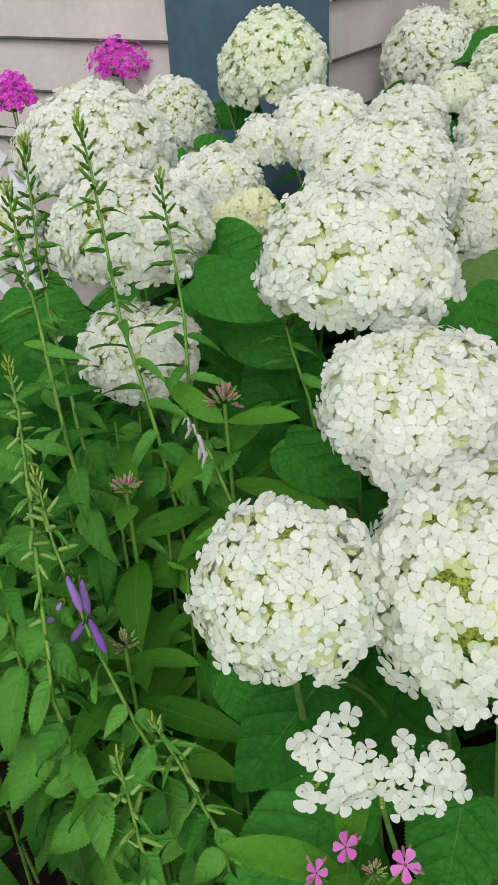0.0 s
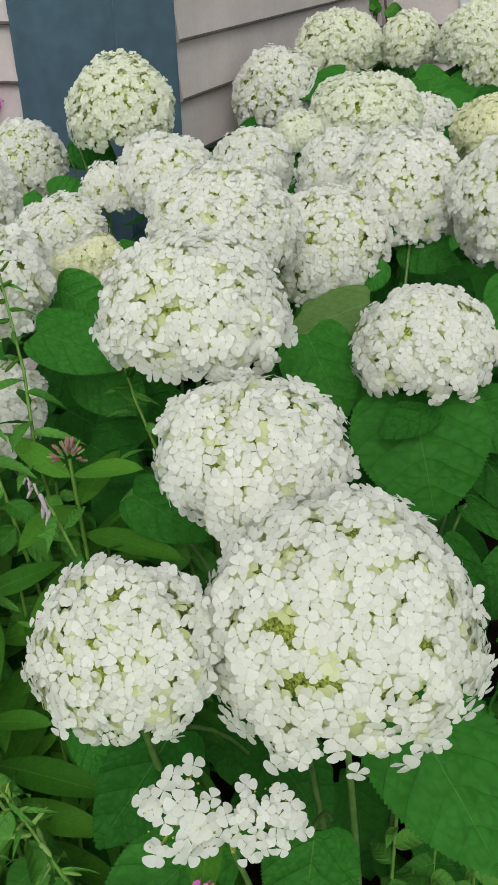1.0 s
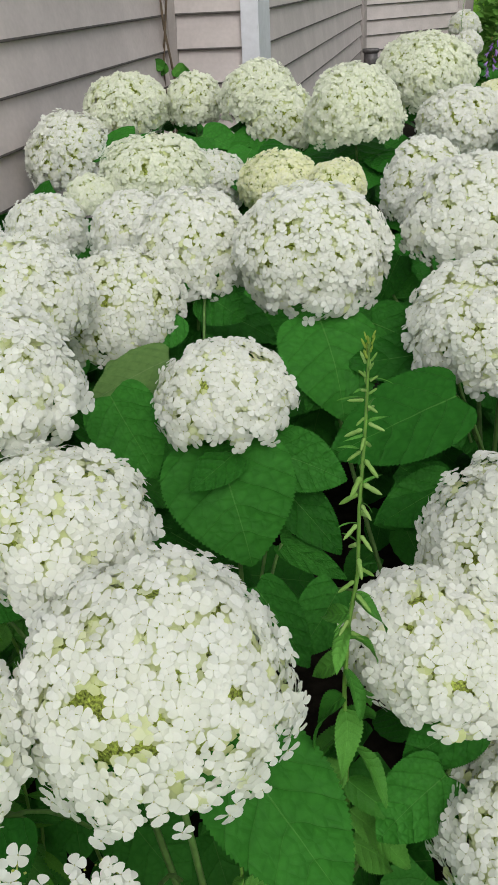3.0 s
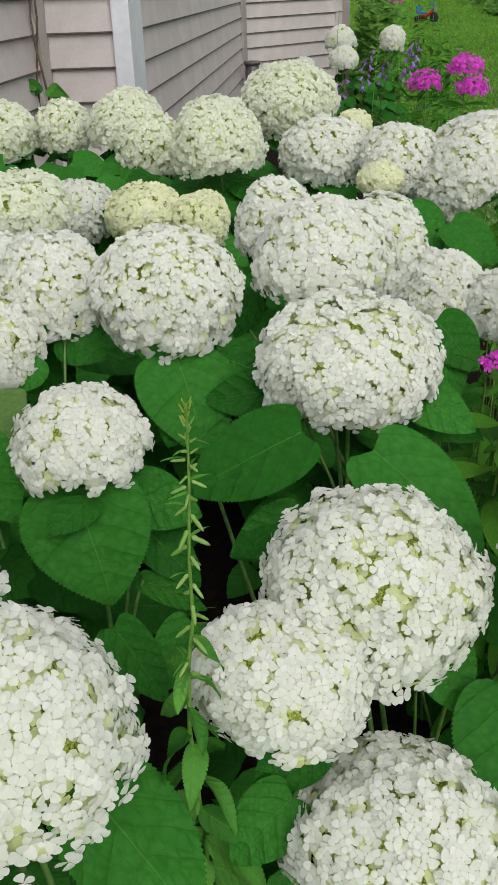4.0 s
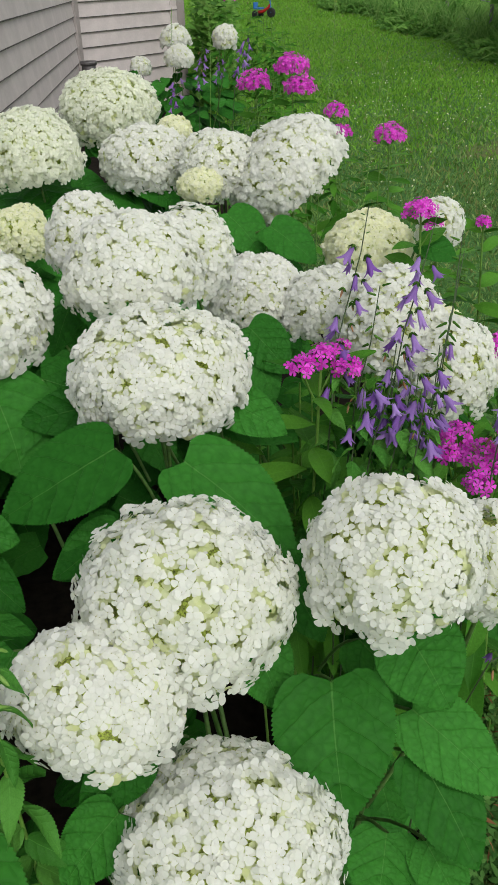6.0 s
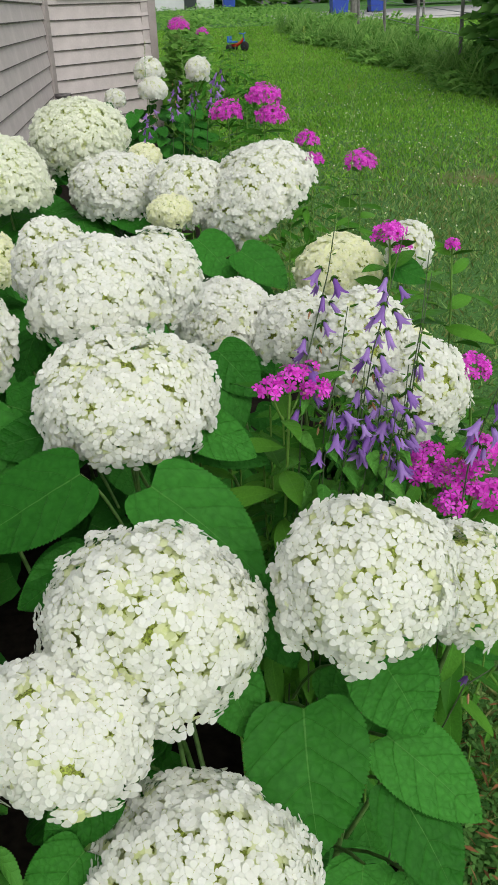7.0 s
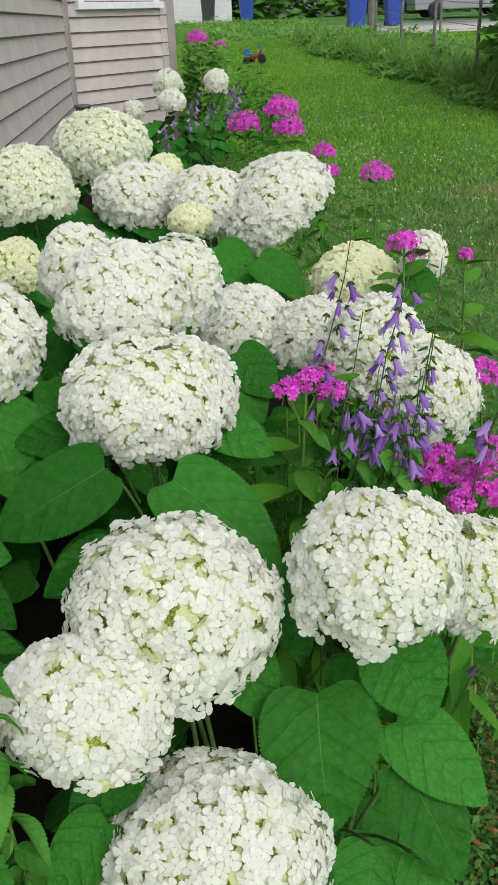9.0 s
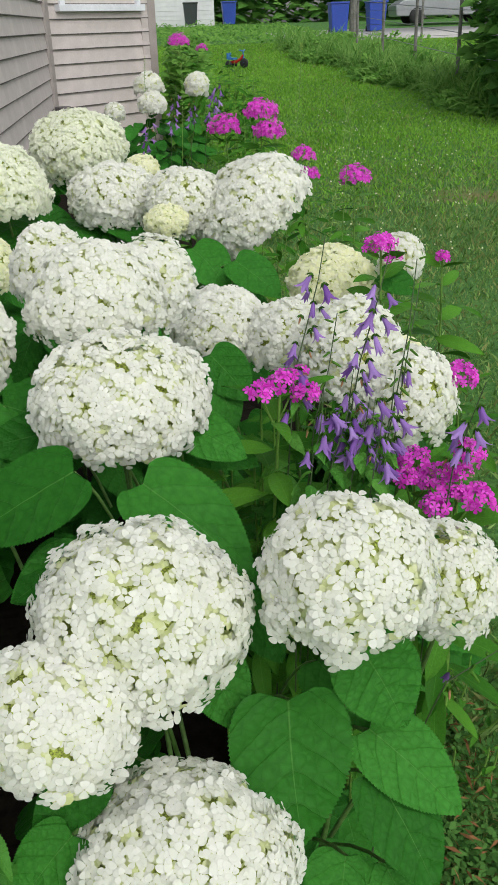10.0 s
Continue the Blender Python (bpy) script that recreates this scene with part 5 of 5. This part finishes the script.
def make_vine():
    """A dry twining stem up the inside corner with one green sprig."""
    dry = plain("dry_brown_vine", (0.12, 0.085, 0.055), 0.9, 0, 60, 0.4, 0.4)
    vine = thing("vine", -1.17, 3.62, 0.0, "dry brown vine with a green sprig in the wall corner", "vine")
    for k in range(2):
        pts = [(0.018 * math.sin(z * 9 + k * 2.5) - 0.01 * k, -0.012 + 0.018 * math.cos(z * 9 + k * 2.5), z) for z in [0.1 * i for i in range(22)]]
        sv, sf = tube(pts, [0.007 - 0.0002 * i for i in range(22)], 6)
        part("stem", mesh_of("stem", sv, sf, [dry]), None, vine)
    for i in range(9):
        w = i * 2.1
        p = Vector((0.02 * math.cos(w), -0.05 - 0.02 * math.sin(w), 0.95 + 0.012 * (i % 3)))
        set_leaf("leaf", TOOTHED[i % 4], vine, p, p + Vector((0.07 * math.cos(w), -0.03, 0.04 * math.sin(w))), 1.6, (0.3, -0.8, 0.5))


make_vine()


def make_lantern():
    iron = plain("weathered_grey_metal", (0.16, 0.15, 0.15), 0.5, 0.6, 40, 0.3, 0.3)
    dark = plain("dark_metal", (0.02, 0.02, 0.022), 0.5, 0.4, 40, 0.3, 0.3)
    lan = thing("garden_lantern", -0.74, 8.62, 0.05, "grey jar-shaped garden lantern on a dark stake", "lantern")
    part("stake", lathe("stake", [(0.012, 0.0), (0.012, 0.42), (0.03, 0.44)], [dark], 8), None, lan)
    part("jar", lathe("jar", [(0.03, 0.43), (0.06, 0.45), (0.064, 0.52), (0.06, 0.58), (0.055, 0.585)], [iron], 14), None, lan)
    part("rim", lathe("rim", [(0.055, 0.58), (0.074, 0.582), (0.076, 0.61), (0.07, 0.615), (0.0, 0.618)], [iron], 14), None, lan)


make_lantern()


def make_lattice():
    lat = thing("garden_lattice", -1.86, 1.36, 0.03, "white crossed-slat garden lattice behind the flowers", "lattice")
    for k in range(6):
        for s in (1, -1):
            bm = bmesh.new()
            x = -0.36 + 0.09 * k
            m = Matrix.Translation((x, 0.006 * s, 0.54)) @ Matrix.Rotation(radians(38 * s), 4, "Y")
            box_bm(bm, -0.012, -0.004, -0.24, 0.012, 0.004, 0.24, m)
            part("slat", bm, WHITE_TRIM, lat)
    for x in (-0.42, 0.16):
        bm = bmesh.new()
        box_bm(bm, x - 0.012, 0.012, 0.0, x + 0.012, 0.03, 0.7)
        part("post", bm, WHITE_TRIM, lat)
    lat.rotation_euler.z = radians(20)


make_lattice()

# ---- lawn ----


def leaf_mass(name, label, n, spot, size, mat, category, wide=0.27):
    """Many single leaves: spot(i) gives a place; each leaf is a bent quad."""
    v = np.zeros((n, 6, 3))
    for i in range(n):
        p, up = spot(i)
        s = size * rng.uniform(0.6, 1.4)
        a = rng.uniform(0, 6.28)
        d = np.array([math.cos(a), math.sin(a), rng.uniform(-0.3, 0.9) * up])
        d /= np.linalg.norm(d)
        q = np.cross(d, [0.3, -0.5, 1.0])
        q = q / np.linalg.norm(q) * s * wide
        p = np.array(p)
        v[i] = [p - q * 0.3, p + q * 0.3, p + d * s * 0.5 + q, p + d * s - [0, 0, s * 0.25], p + d * s - [0, 0, s * 0.25] + q * 0.05, p + d * s * 0.5 - q]
    f = np.array([[0, 1, 2, 5], [5, 2, 3, 4]])
    f = (f[None] + (np.arange(n) * 6)[:, None, None]).reshape(-1, 4)
    ob = part(name, mesh_of(name, v.reshape(-1, 3), f, [mat]), None)
    return tagged(ob, label, category, kind="stuff")



def make_grass():
    """Mown blades over the near lawn."""
    m = thin_leafy("grass_blade", (0.085, 0.21, 0.04), (0.33, 0.50, 0.17), 0.6, 0.4, False, 3)
    lush = thin_leafy("lush_grass_blade", (0.14, 0.36, 0.035), (0.32, 0.60, 0.09), 0.6, 0.45, False, 0.6)
    n = 190000
    t = rng.uniform(0, 1, n) ** 0.8
    y = 0.3 + t * 29
    edge = np.array([bed_edge(v) for v in y])
    x = edge - 0.03 + rng.uniform(0, 1, n) * (1.0 + 0.42 * y)
    keep = np.hypot(x - 2.58, (y - 7.05) * 0.8) + rng.uniform(0, 0.9, n) > 0.75
    x, y = x[keep], y[keep]
    # taller unmown tufts where the lawn meets the bed
    k = 5000
    ty = np.abs(rng.normal(0.5, 1.0, k)) + 0.4
    x = np.concatenate([x, np.array([bed_edge(v) for v in ty]) - 0.06 + np.abs(rng.normal(0, 0.16, k))])
    y = np.concatenate([y, ty])
    n = len(x)
    tall = np.where(np.arange(n) >= n - k, 1.3, 1.0)
    z = np.array([ground_height(a, b) for a, b in zip(x, y)]) - 0.005
    h = rng.uniform(0.016, 0.042, n) * (1 + 0.03 * y) * tall
    w = rng.uniform(0.0016, 0.0032, n) * (1 + 0.22 * y)
    a = rng.uniform(0, 6.28, n)
    lean = rng.normal(0, 0.5, (n, 2)) * h[:, None]
    dx, dy = np.cos(a) * w, np.sin(a) * w
    base = np.stack([x, y, z], 1)
    v = np.zeros((n, 4, 3))
    v[:, 0] = base + np.stack([dx, dy, 0 * dx], 1)
    v[:, 1] = base - np.stack([dx, dy, 0 * dx], 1)
    midp = base + np.stack([lean[:, 0] * 0.4, lean[:, 1] * 0.4, h * 0.65], 1)
    v[:, 2] = midp - np.stack([dx, dy, 0 * dx], 1) * 0.6
    v[:, 3] = base + np.stack([lean[:, 0], lean[:, 1], h], 1)
    f = np.arange(n * 4).reshape(n, 4)
    straw = thin_leafy("dry_grass_blade", (0.19, 0.23, 0.075), (0.36, 0.40, 0.16), 0.7, 0.3, False, 3)
    soft_edge = y + 1.6 * np.array([noise.noise((a * 0.5, b * 0.35, 4)) for a, b in zip(x, y)])
    pick = np.where(rng.uniform(0, 1, n) < np.clip((soft_edge - 6.0) / 4.0, 0, 0.85), 2, (rng.uniform(0, 1, n) < 0.26).astype(int))
    g = part("grass", mesh_of("grass", v.reshape(-1, 3), f, [m, straw, lush], pick), None)
    tagged(g, "short mown green grass blades of the lawn", "grass", kind="stuff")
    # clover heads in the lawn
    n = 200
    y = rng.uniform(5, 14, n)
    x = 0.16 * y + 0.3 + rng.uniform(0, 1, n) * (0.17 * y)
    vs, fs = [], []
    for a, b in zip(x, y):
        c = Vector((a, b, ground_height(a, b) + 0.06))
        i = len(vs)
        r = rng.uniform(0.004, 0.009)
        vs += [tuple(c + Vector(d) * r) for d in ((1, 0, 0), (0, 1, 0), (-1, 0, 0), (0, -1, 0), (0, 0, 1), (0, 0, -1))]
        for k in range(4):
            fs += [(i + k, i + (k + 1) % 4, i + 4), (i + (k + 1) % 4, i + k, i + 5)]
    cl = part("clover", mesh_of("clover", vs, fs, [PETAL_CREAM]), None)
    tagged(cl, "small whitish clover heads in the lawn", "clover", kind="stuff")


make_grass()



def make_litter():
    """Dry brown leaf scraps at the edge of the bed."""
    dry = thin_leafy("dry_leaf", (0.16, 0.07, 0.03), (0.34, 0.17, 0.08), 0.8, 0.15, False, 60)
    n = 220
    v = np.zeros((n, 4, 3))
    for i in range(n):
        near = i < 150
        x, y = (rng.uniform(0.36, 0.56), rng.uniform(0.85, 1.3)) if near else (rng.uniform(-1.0, 0.1), rng.uniform(0.2, 0.9))
        c = np.array([x, y, 0.075 + rng.uniform(0, 0.045)])
        w, s = rng.uniform(0, 6.28), rng.uniform(0.008, 0.018)
        a, e = np.array([math.cos(w), math.sin(w), rng.uniform(-0.5, 0.5)]) * s, np.array([-math.sin(w), math.cos(w), rng.uniform(-0.4, 0.4)]) * s * 0.13
        v[i] = [c - a, c + e + [0, 0, 0.3 * s], c + a, c - e]
    ob = part("leaf_litter", mesh_of("leaf_litter", v.reshape(-1, 3), np.arange(n * 4).reshape(n, 4), [dry]), None)
    tagged(ob, "dry brown needles and twigs on the soil", "leaf litter", kind="stuff")


make_litter()


def cover_spot(i):
    y = rng.uniform(0.72, 1.75)
    x = bed_edge(y) - 0.05 + abs(rng.normal(0, 0.09)) * (1 if i % 3 else -0.5)
    return (x, y, 0.035 + rng.uniform(0.0, 0.035) + 0.02 * noise.noise((x * 14, y * 14, 2))), 0.5


def make_ground_cover():
    """Small creeping leaves between the bed and the lawn."""
    green = thin_leafy("ground_cover_leaf", (0.03, 0.10, 0.02), (0.11, 0.26, 0.06), 0.6, 0.2, False, 20)
    leaf_mass("ground_cover", "small creeping green weeds between bed and lawn", 5200, cover_spot, 0.016, green, "weeds", 0.27)


make_ground_cover()

# ---- distance ----


WEED = thin_leafy("weed_leaf", (0.09, 0.25, 0.04), (0.24, 0.46, 0.10), 0.6, 0.4, False, 1.5)
DARK_WEED = thin_leafy("vine_leaf", (0.07, 0.20, 0.04), (0.20, 0.42, 0.09), 0.6, 0.35, False, 1.5)

TALL_GRASS = thin_leafy("tall_grass_blade", (0.10, 0.26, 0.05), (0.26, 0.44, 0.12), 0.6, 0.4, False, 1.5)


def weed_edge(y):
    return 4.35 + 0.05 * (18 - y) + 0.25 * math.sin(y * 1.3) + (max(0, y - 20) * -0.06)


def weed_spot(i):
    if i % 5 == 0:
        x, y = rng.uniform(0.6, 6.5), rng.uniform(29, 44)
        return (x, y, ground_height(x, y) + rng.uniform(0.02, 0.12 + 0.3 * max(0, noise.noise((x, y * 0.4, 5))))), 1.3
    y = rng.uniform(11.5, 26)
    edge = weed_edge(y)
    x = edge + abs(rng.normal(0, 1.0))
    top = 0.10 + 0.42 * min(1, (x - edge) / 0.8) * (0.7 + 0.5 * noise.noise((x, y, 0)))
    top += 0.55 * max(0, noise.noise((x * 0.9, y * 0.7, 8)) - 0.05) * min(1, (x - edge) / 0.3)
    return (x, y, ground_height(x, y) + rng.uniform(0.02, max(0.08, top))), 1.3


def tuft_spot(i):
    """Rank grass in tufts among the weeds."""
    k = i // 60
    r = np.random.default_rng(900 + k)
    y = r.uniform(11.5, 27)
    x = weed_edge(y) + 0.15 + abs(r.normal(0, 0.9)) + rng.normal(0, 0.14)
    y += rng.normal(0, 0.2)
    return (x, y, ground_height(x, y) + rng.uniform(0.05, 0.25)), 4.0


leaf_mass("weeds", "rank green weeds along the lawn's far edge", 22000, weed_spot, 0.13, WEED, "weeds")
leaf_mass("tall_grass", "rank tufts of tall unmown grass by the fence", 7200, tuft_spot, 0.5, TALL_GRASS, "grass", 0.02)


def vine_spot(i):
    y = rng.uniform(11.0, 14.5)
    x = 4.75 + 0.12 * (y - 12) + abs(rng.normal(0, 0.35))
    top = 1.8 + 1.1 * noise.noise((x * 1.5, y * 1.4, 0))
    return (x, y, ground_height(x, y) + top * rng.uniform(0, 1) ** 0.8), 0.2


leaf_mass("climbing_vines", "dark broad-leaved vines over the garden fence", 1600, vine_spot, 0.23, DARK_WEED, "vines", 0.36)


def bed_end_spot(i):
    y = rng.uniform(9.6, 13.5)
    x = rng.uniform(0.25, 0.62) + 0.06 * (y - 9.6)
    return (x, y, ground_height(x, y) + rng.uniform(0.05, 1.0) * (1.05 + 0.3 * noise.noise((x * 2, y, 0)))), 1.0


leaf_mass("tall_perennials", "tall green perennials past the house corner", 3200, bed_end_spot, 0.13, WEED, "perennials")


def hedge_spot(i):
    x = rng.uniform(-6, 34)
    y = rng.uniform(52, 60)
    return (x, y, ground_height(x, y) + rng.uniform(0, 7.5) * (0.8 + 0.4 * noise.noise((x * 0.3, 0, 0)))), 0.8


leaf_mass("far_trees", "blurred green trees beyond the alley", 9000, hedge_spot, 0.9, DARK_WEED, "trees")

BLUE_BIN = plain("blue_plastic_bin", (0.02, 0.06, 0.35), 0.45, 0, 20, 0.1, 0.05)
BLACK = plain("black_rubber", (0.015, 0.015, 0.016), 0.7, 0, 40, 0.2, 0.2)
FAR_WHITE = plain("white_garage_siding", (0.66, 0.67, 0.68), 0.6, 0, 4, 0.05, 0.1)
CONCRETE = plain("pale_concrete", (0.42, 0.41, 0.39), 0.9, 0, 3, 0.12, 0.3)
GREY_WOOD = plain("grey_weathered_wood", (0.17, 0.165, 0.15), 0.9, 0, 12, 0.3, 0.4)
WIRE = plain("grey_wire", (0.25, 0.26, 0.27), 0.5, 0.8, 20, 0.1, 0)


def make_bin(x, y, col=None, label="blue plastic wheeled bin by the alley"):
    z = ground_height(x, y)
    col = col or BLUE_BIN
    b = thing("wheelie_bin", x, y, z, label, "bin", "wheeled bins by the alley")
    bm = bmesh.new()
    vs = box_bm(bm, -0.33, -0.36, 0.06, 0.33, 0.36, 0.98)
    for v in vs:
        if v.co.z < 0.5:
            v.co.x *= 0.8
            v.co.y *= 0.8
    bevel_all(bm, 0.03)
    part("body", bm, col, b)
    bm = bmesh.new()
    box_bm(bm, -0.36, -0.40, 0.985, 0.36, 0.40, 1.05)
    bevel_all(bm, 0.025)
    part("lid", bm, col, b)
    for s in (-0.25, 0.25):
        w = part("wheel", lathe("wheel", [(0.02, 0.03), (0.11, 0.03), (0.12, 0.0), (0.11, -0.03), (0.02, -0.03)], [BLACK], 14), None, b)
        w.location = (s, 0.30, 0.12)
        w.rotation_euler.y = radians(90)


make_bin(7.1, 34.5)
make_bin(8.6, 35.0)
make_bin(4.2, 46.0)
make_bin(2.42, 46.5, plain("dark_grey_plastic_bin", (0.03, 0.04, 0.04), 0.5, 0, 20, 0.1, 0.05), "dark grey wheeled bin before the white garage")


def make_garage():
    z = ground_height(1.5, 47)
    g = thing("garage", 1.6, 48.5, z, "white sided garage beyond the alley", "garage")
    bm = bmesh.new()
    box_bm(bm, -4, 0, 0, 2.1, 0.2, 2.6)
    box_bm(bm, -4, 0.2, 0, -3.8, 6, 2.6)
    box_bm(bm, 1.9, 0.2, 0, 2.1, 6, 2.6)
    part("wall", bm, FAR_WHITE, g)
    for k in range(12):
        bm = bmesh.new()
        box_bm(bm, -3.98, -0.025, 0.1 + 0.205 * k, 2.08, -0.003, 0.295 + 0.205 * k)
        bevel_all(bm, 0.006, 1)
        part("siding_board", bm, FAR_WHITE, g)
    bm = bmesh.new()
    pts = [(-4.3, 2.6), (-0.95, 4.3), (2.4, 2.6)]
    lo = [bm.verts.new((a, -0.3, b)) for a, b in pts]
    hi = [bm.verts.new((a, 6.3, b)) for a, b in pts]
    bm.faces.new(lo)
    bm.faces.new(hi[::-1])
    for i in range(3):
        bm.faces.new((lo[i], hi[i], hi[(i + 1) % 3], lo[(i + 1) % 3]))
    bmesh.ops.recalc_face_normals(bm, faces=bm.faces[:])
    part("roof", bm, GREY_WOOD, g)


make_garage()


def make_alley():
    vs, fs = [], []
    for i in range(41):
        x = 4.6 + i * 0.9
        for dy, dz in ((0, 0.0), (0, 0.03), (7.5, 0.03), (7.5, 0.0)):
            y = 29.6 + 0.02 * i + dy
            vs.append((x, y, ground_height(x, y) + dz + 0.012))
    for i in range(40):
        for k in range(3):
            a = i * 4 + k
            fs.append((a, a + 4, a + 5, a + 1))
    tagged(part("road", mesh_of("road", vs, fs, [CONCRETE], smooth=False), None), "pale concrete alley behind the gardens", "alley", kind="structure")


make_alley()


def make_fence():
    f = thing("wire_fence", 4.9, 12, 0, "wire garden fence on dark wooden posts", "fence")
    spots = [(4.95 + 0.02 * i, 12.2 + 2.5 * i) for i in range(5)] + [(5.5, 24.8), (7.4, 25.0), (9.2, 25.2), (11.2, 25.4)]
    for x, y in spots:
        z = ground_height(x, y)
        bm = bmesh.new()
        r = bmesh.ops.create_cone(bm, segments=8, radius1=0.10 if x == 5.5 else 0.032, radius2=0.09 if x == 5.5 else 0.028, depth=2.1, cap_ends=True)
        for v in r["verts"]:
            v.co += Vector((x - 4.9, y - 12, z + 1.0))
        part("post", bm, GREY_WOOD, f)
    for k in range(5):
        pts = [(x - 4.9, y - 12, ground_height(x, y) + 0.35 + 0.32 * k) for x, y in spots]
        sv, sf = tube(pts, [0.006] * len(pts), 4)
        part("wire", mesh_of("wire", sv, sf, [WIRE]), None, f)


make_fence()


def make_car(x, y, turn, col, label):
    paint = plain("car_paint", col, 0.3, 0.4, 10, 0.05, 0)
    glass = plain("car_glass", (0.02, 0.025, 0.03), 0.08, 0, 10, 0.1, 0)
    c = thing("car", x, y, ground_height(x, y) + 0.05, label, "car", "parked cars by the alley")
    c.rotation_euler.z = radians(turn)

    def shell(name, prof, wide, mat):
        bm = bmesh.new()
        a = [bm.verts.new((px, -wide, pz)) for px, pz in prof]
        b = [bm.verts.new((px, wide, pz)) for px, pz in prof]
        bm.faces.new(a)
        bm.faces.new(b[::-1])
        for i in range(len(prof)):
            j = (i + 1) % len(prof)
            bm.faces.new((a[i], b[i], b[j], a[j]))
        bmesh.ops.recalc_face_normals(bm, faces=bm.faces[:])
        bevel_all(bm, 0.04)
        return part(name, bm, mat, c)

    shell("body", [(-2.2, 0.3), (-2.25, 0.7), (-1.9, 0.92), (1.0, 0.95), (2.0, 0.8), (2.25, 0.6), (2.2, 0.3)], 0.86, paint)
    shell("cabin", [(-1.7, 0.96), (-1.2, 1.42), (0.3, 1.44), (1.05, 0.97)], 0.74, glass)
    shell("roof", [(-1.25, 1.43), (-1.1, 1.5), (0.2, 1.5), (0.4, 1.44)], 0.72, paint)
    for wx in (-1.35, 1.4):
        for wy in (-0.82, 0.82):
            w = part("wheel", lathe("wheel", [(0.03, 0.1), (0.2, 0.1), (0.31, 0.09), (0.33, 0.0), (0.31, -0.09), (0.2, -0.1), (0.03, -0.1)], [BLACK], 18), None, c)
            w.location = (wx, wy, 0.3)
            w.rotation_euler.x = radians(90)


make_car(12.9, 40.5, -3, (0.30, 0.31, 0.33), "silver parked car beyond the wire fence")


def make_trike():
    x, y = 2.12, 21.7
    red = plain("red_plastic", (0.55, 0.02, 0.015), 0.4, 0, 20, 0.1, 0)
    blue = plain("blue_plastic", (0.03, 0.16, 0.45), 0.4, 0, 20, 0.1, 0)
    t = thing("tricycle", x, y, ground_height(x, y) + 0.01, "small red and blue child's tricycle on the lawn", "tricycle")
    t.rotation_euler.z = radians(-35)
    t.scale = (0.8, 0.8, 0.8)
    for wx, wy, r in ((0.26, 0, 0.13), (-0.16, -0.16, 0.10), (-0.16, 0.16, 0.10)):
        w = part("wheel", lathe("wheel", [(0.02, 0.03), (r - 0.03, 0.03), (r, 0.015), (r, -0.015), (r - 0.03, -0.03), (0.02, -0.03)], [BLACK], 16), None, t)
        w.location = (wx, wy, r)
        w.rotation_euler.x = radians(90)
    sv, sf = tube([(-0.2, 0, 0.15), (0.0, 0, 0.16), (0.16, 0, 0.24), (0.24, 0, 0.34)], [0.035, 0.045, 0.04, 0.03], 8)
    part("frame", mesh_of("frame", sv, sf, [red]), None, t)
    bm = bmesh.new()
    box_bm(bm, -0.22, -0.11, 0.22, -0.02, 0.11, 0.27)
    box_bm(bm, -0.25, -0.11, 0.23, -0.21, 0.11, 0.40)
    bevel_all(bm, 0.015)
    part("seat", bm, blue, t)
    sv, sf = tube([(0.26, 0, 0.13), (0.23, 0, 0.45)], [0.022, 0.018], 8)
    part("fork", mesh_of("fork", sv, sf, [blue]), None, t)
    sv, sf = tube([(0.2, -0.17, 0.47), (0.24, 0, 0.44), (0.2, 0.17, 0.47)], [0.016] * 3, 8)
    part("handlebar", mesh_of("handlebar", sv, sf, [blue]), None, t)


make_trike()
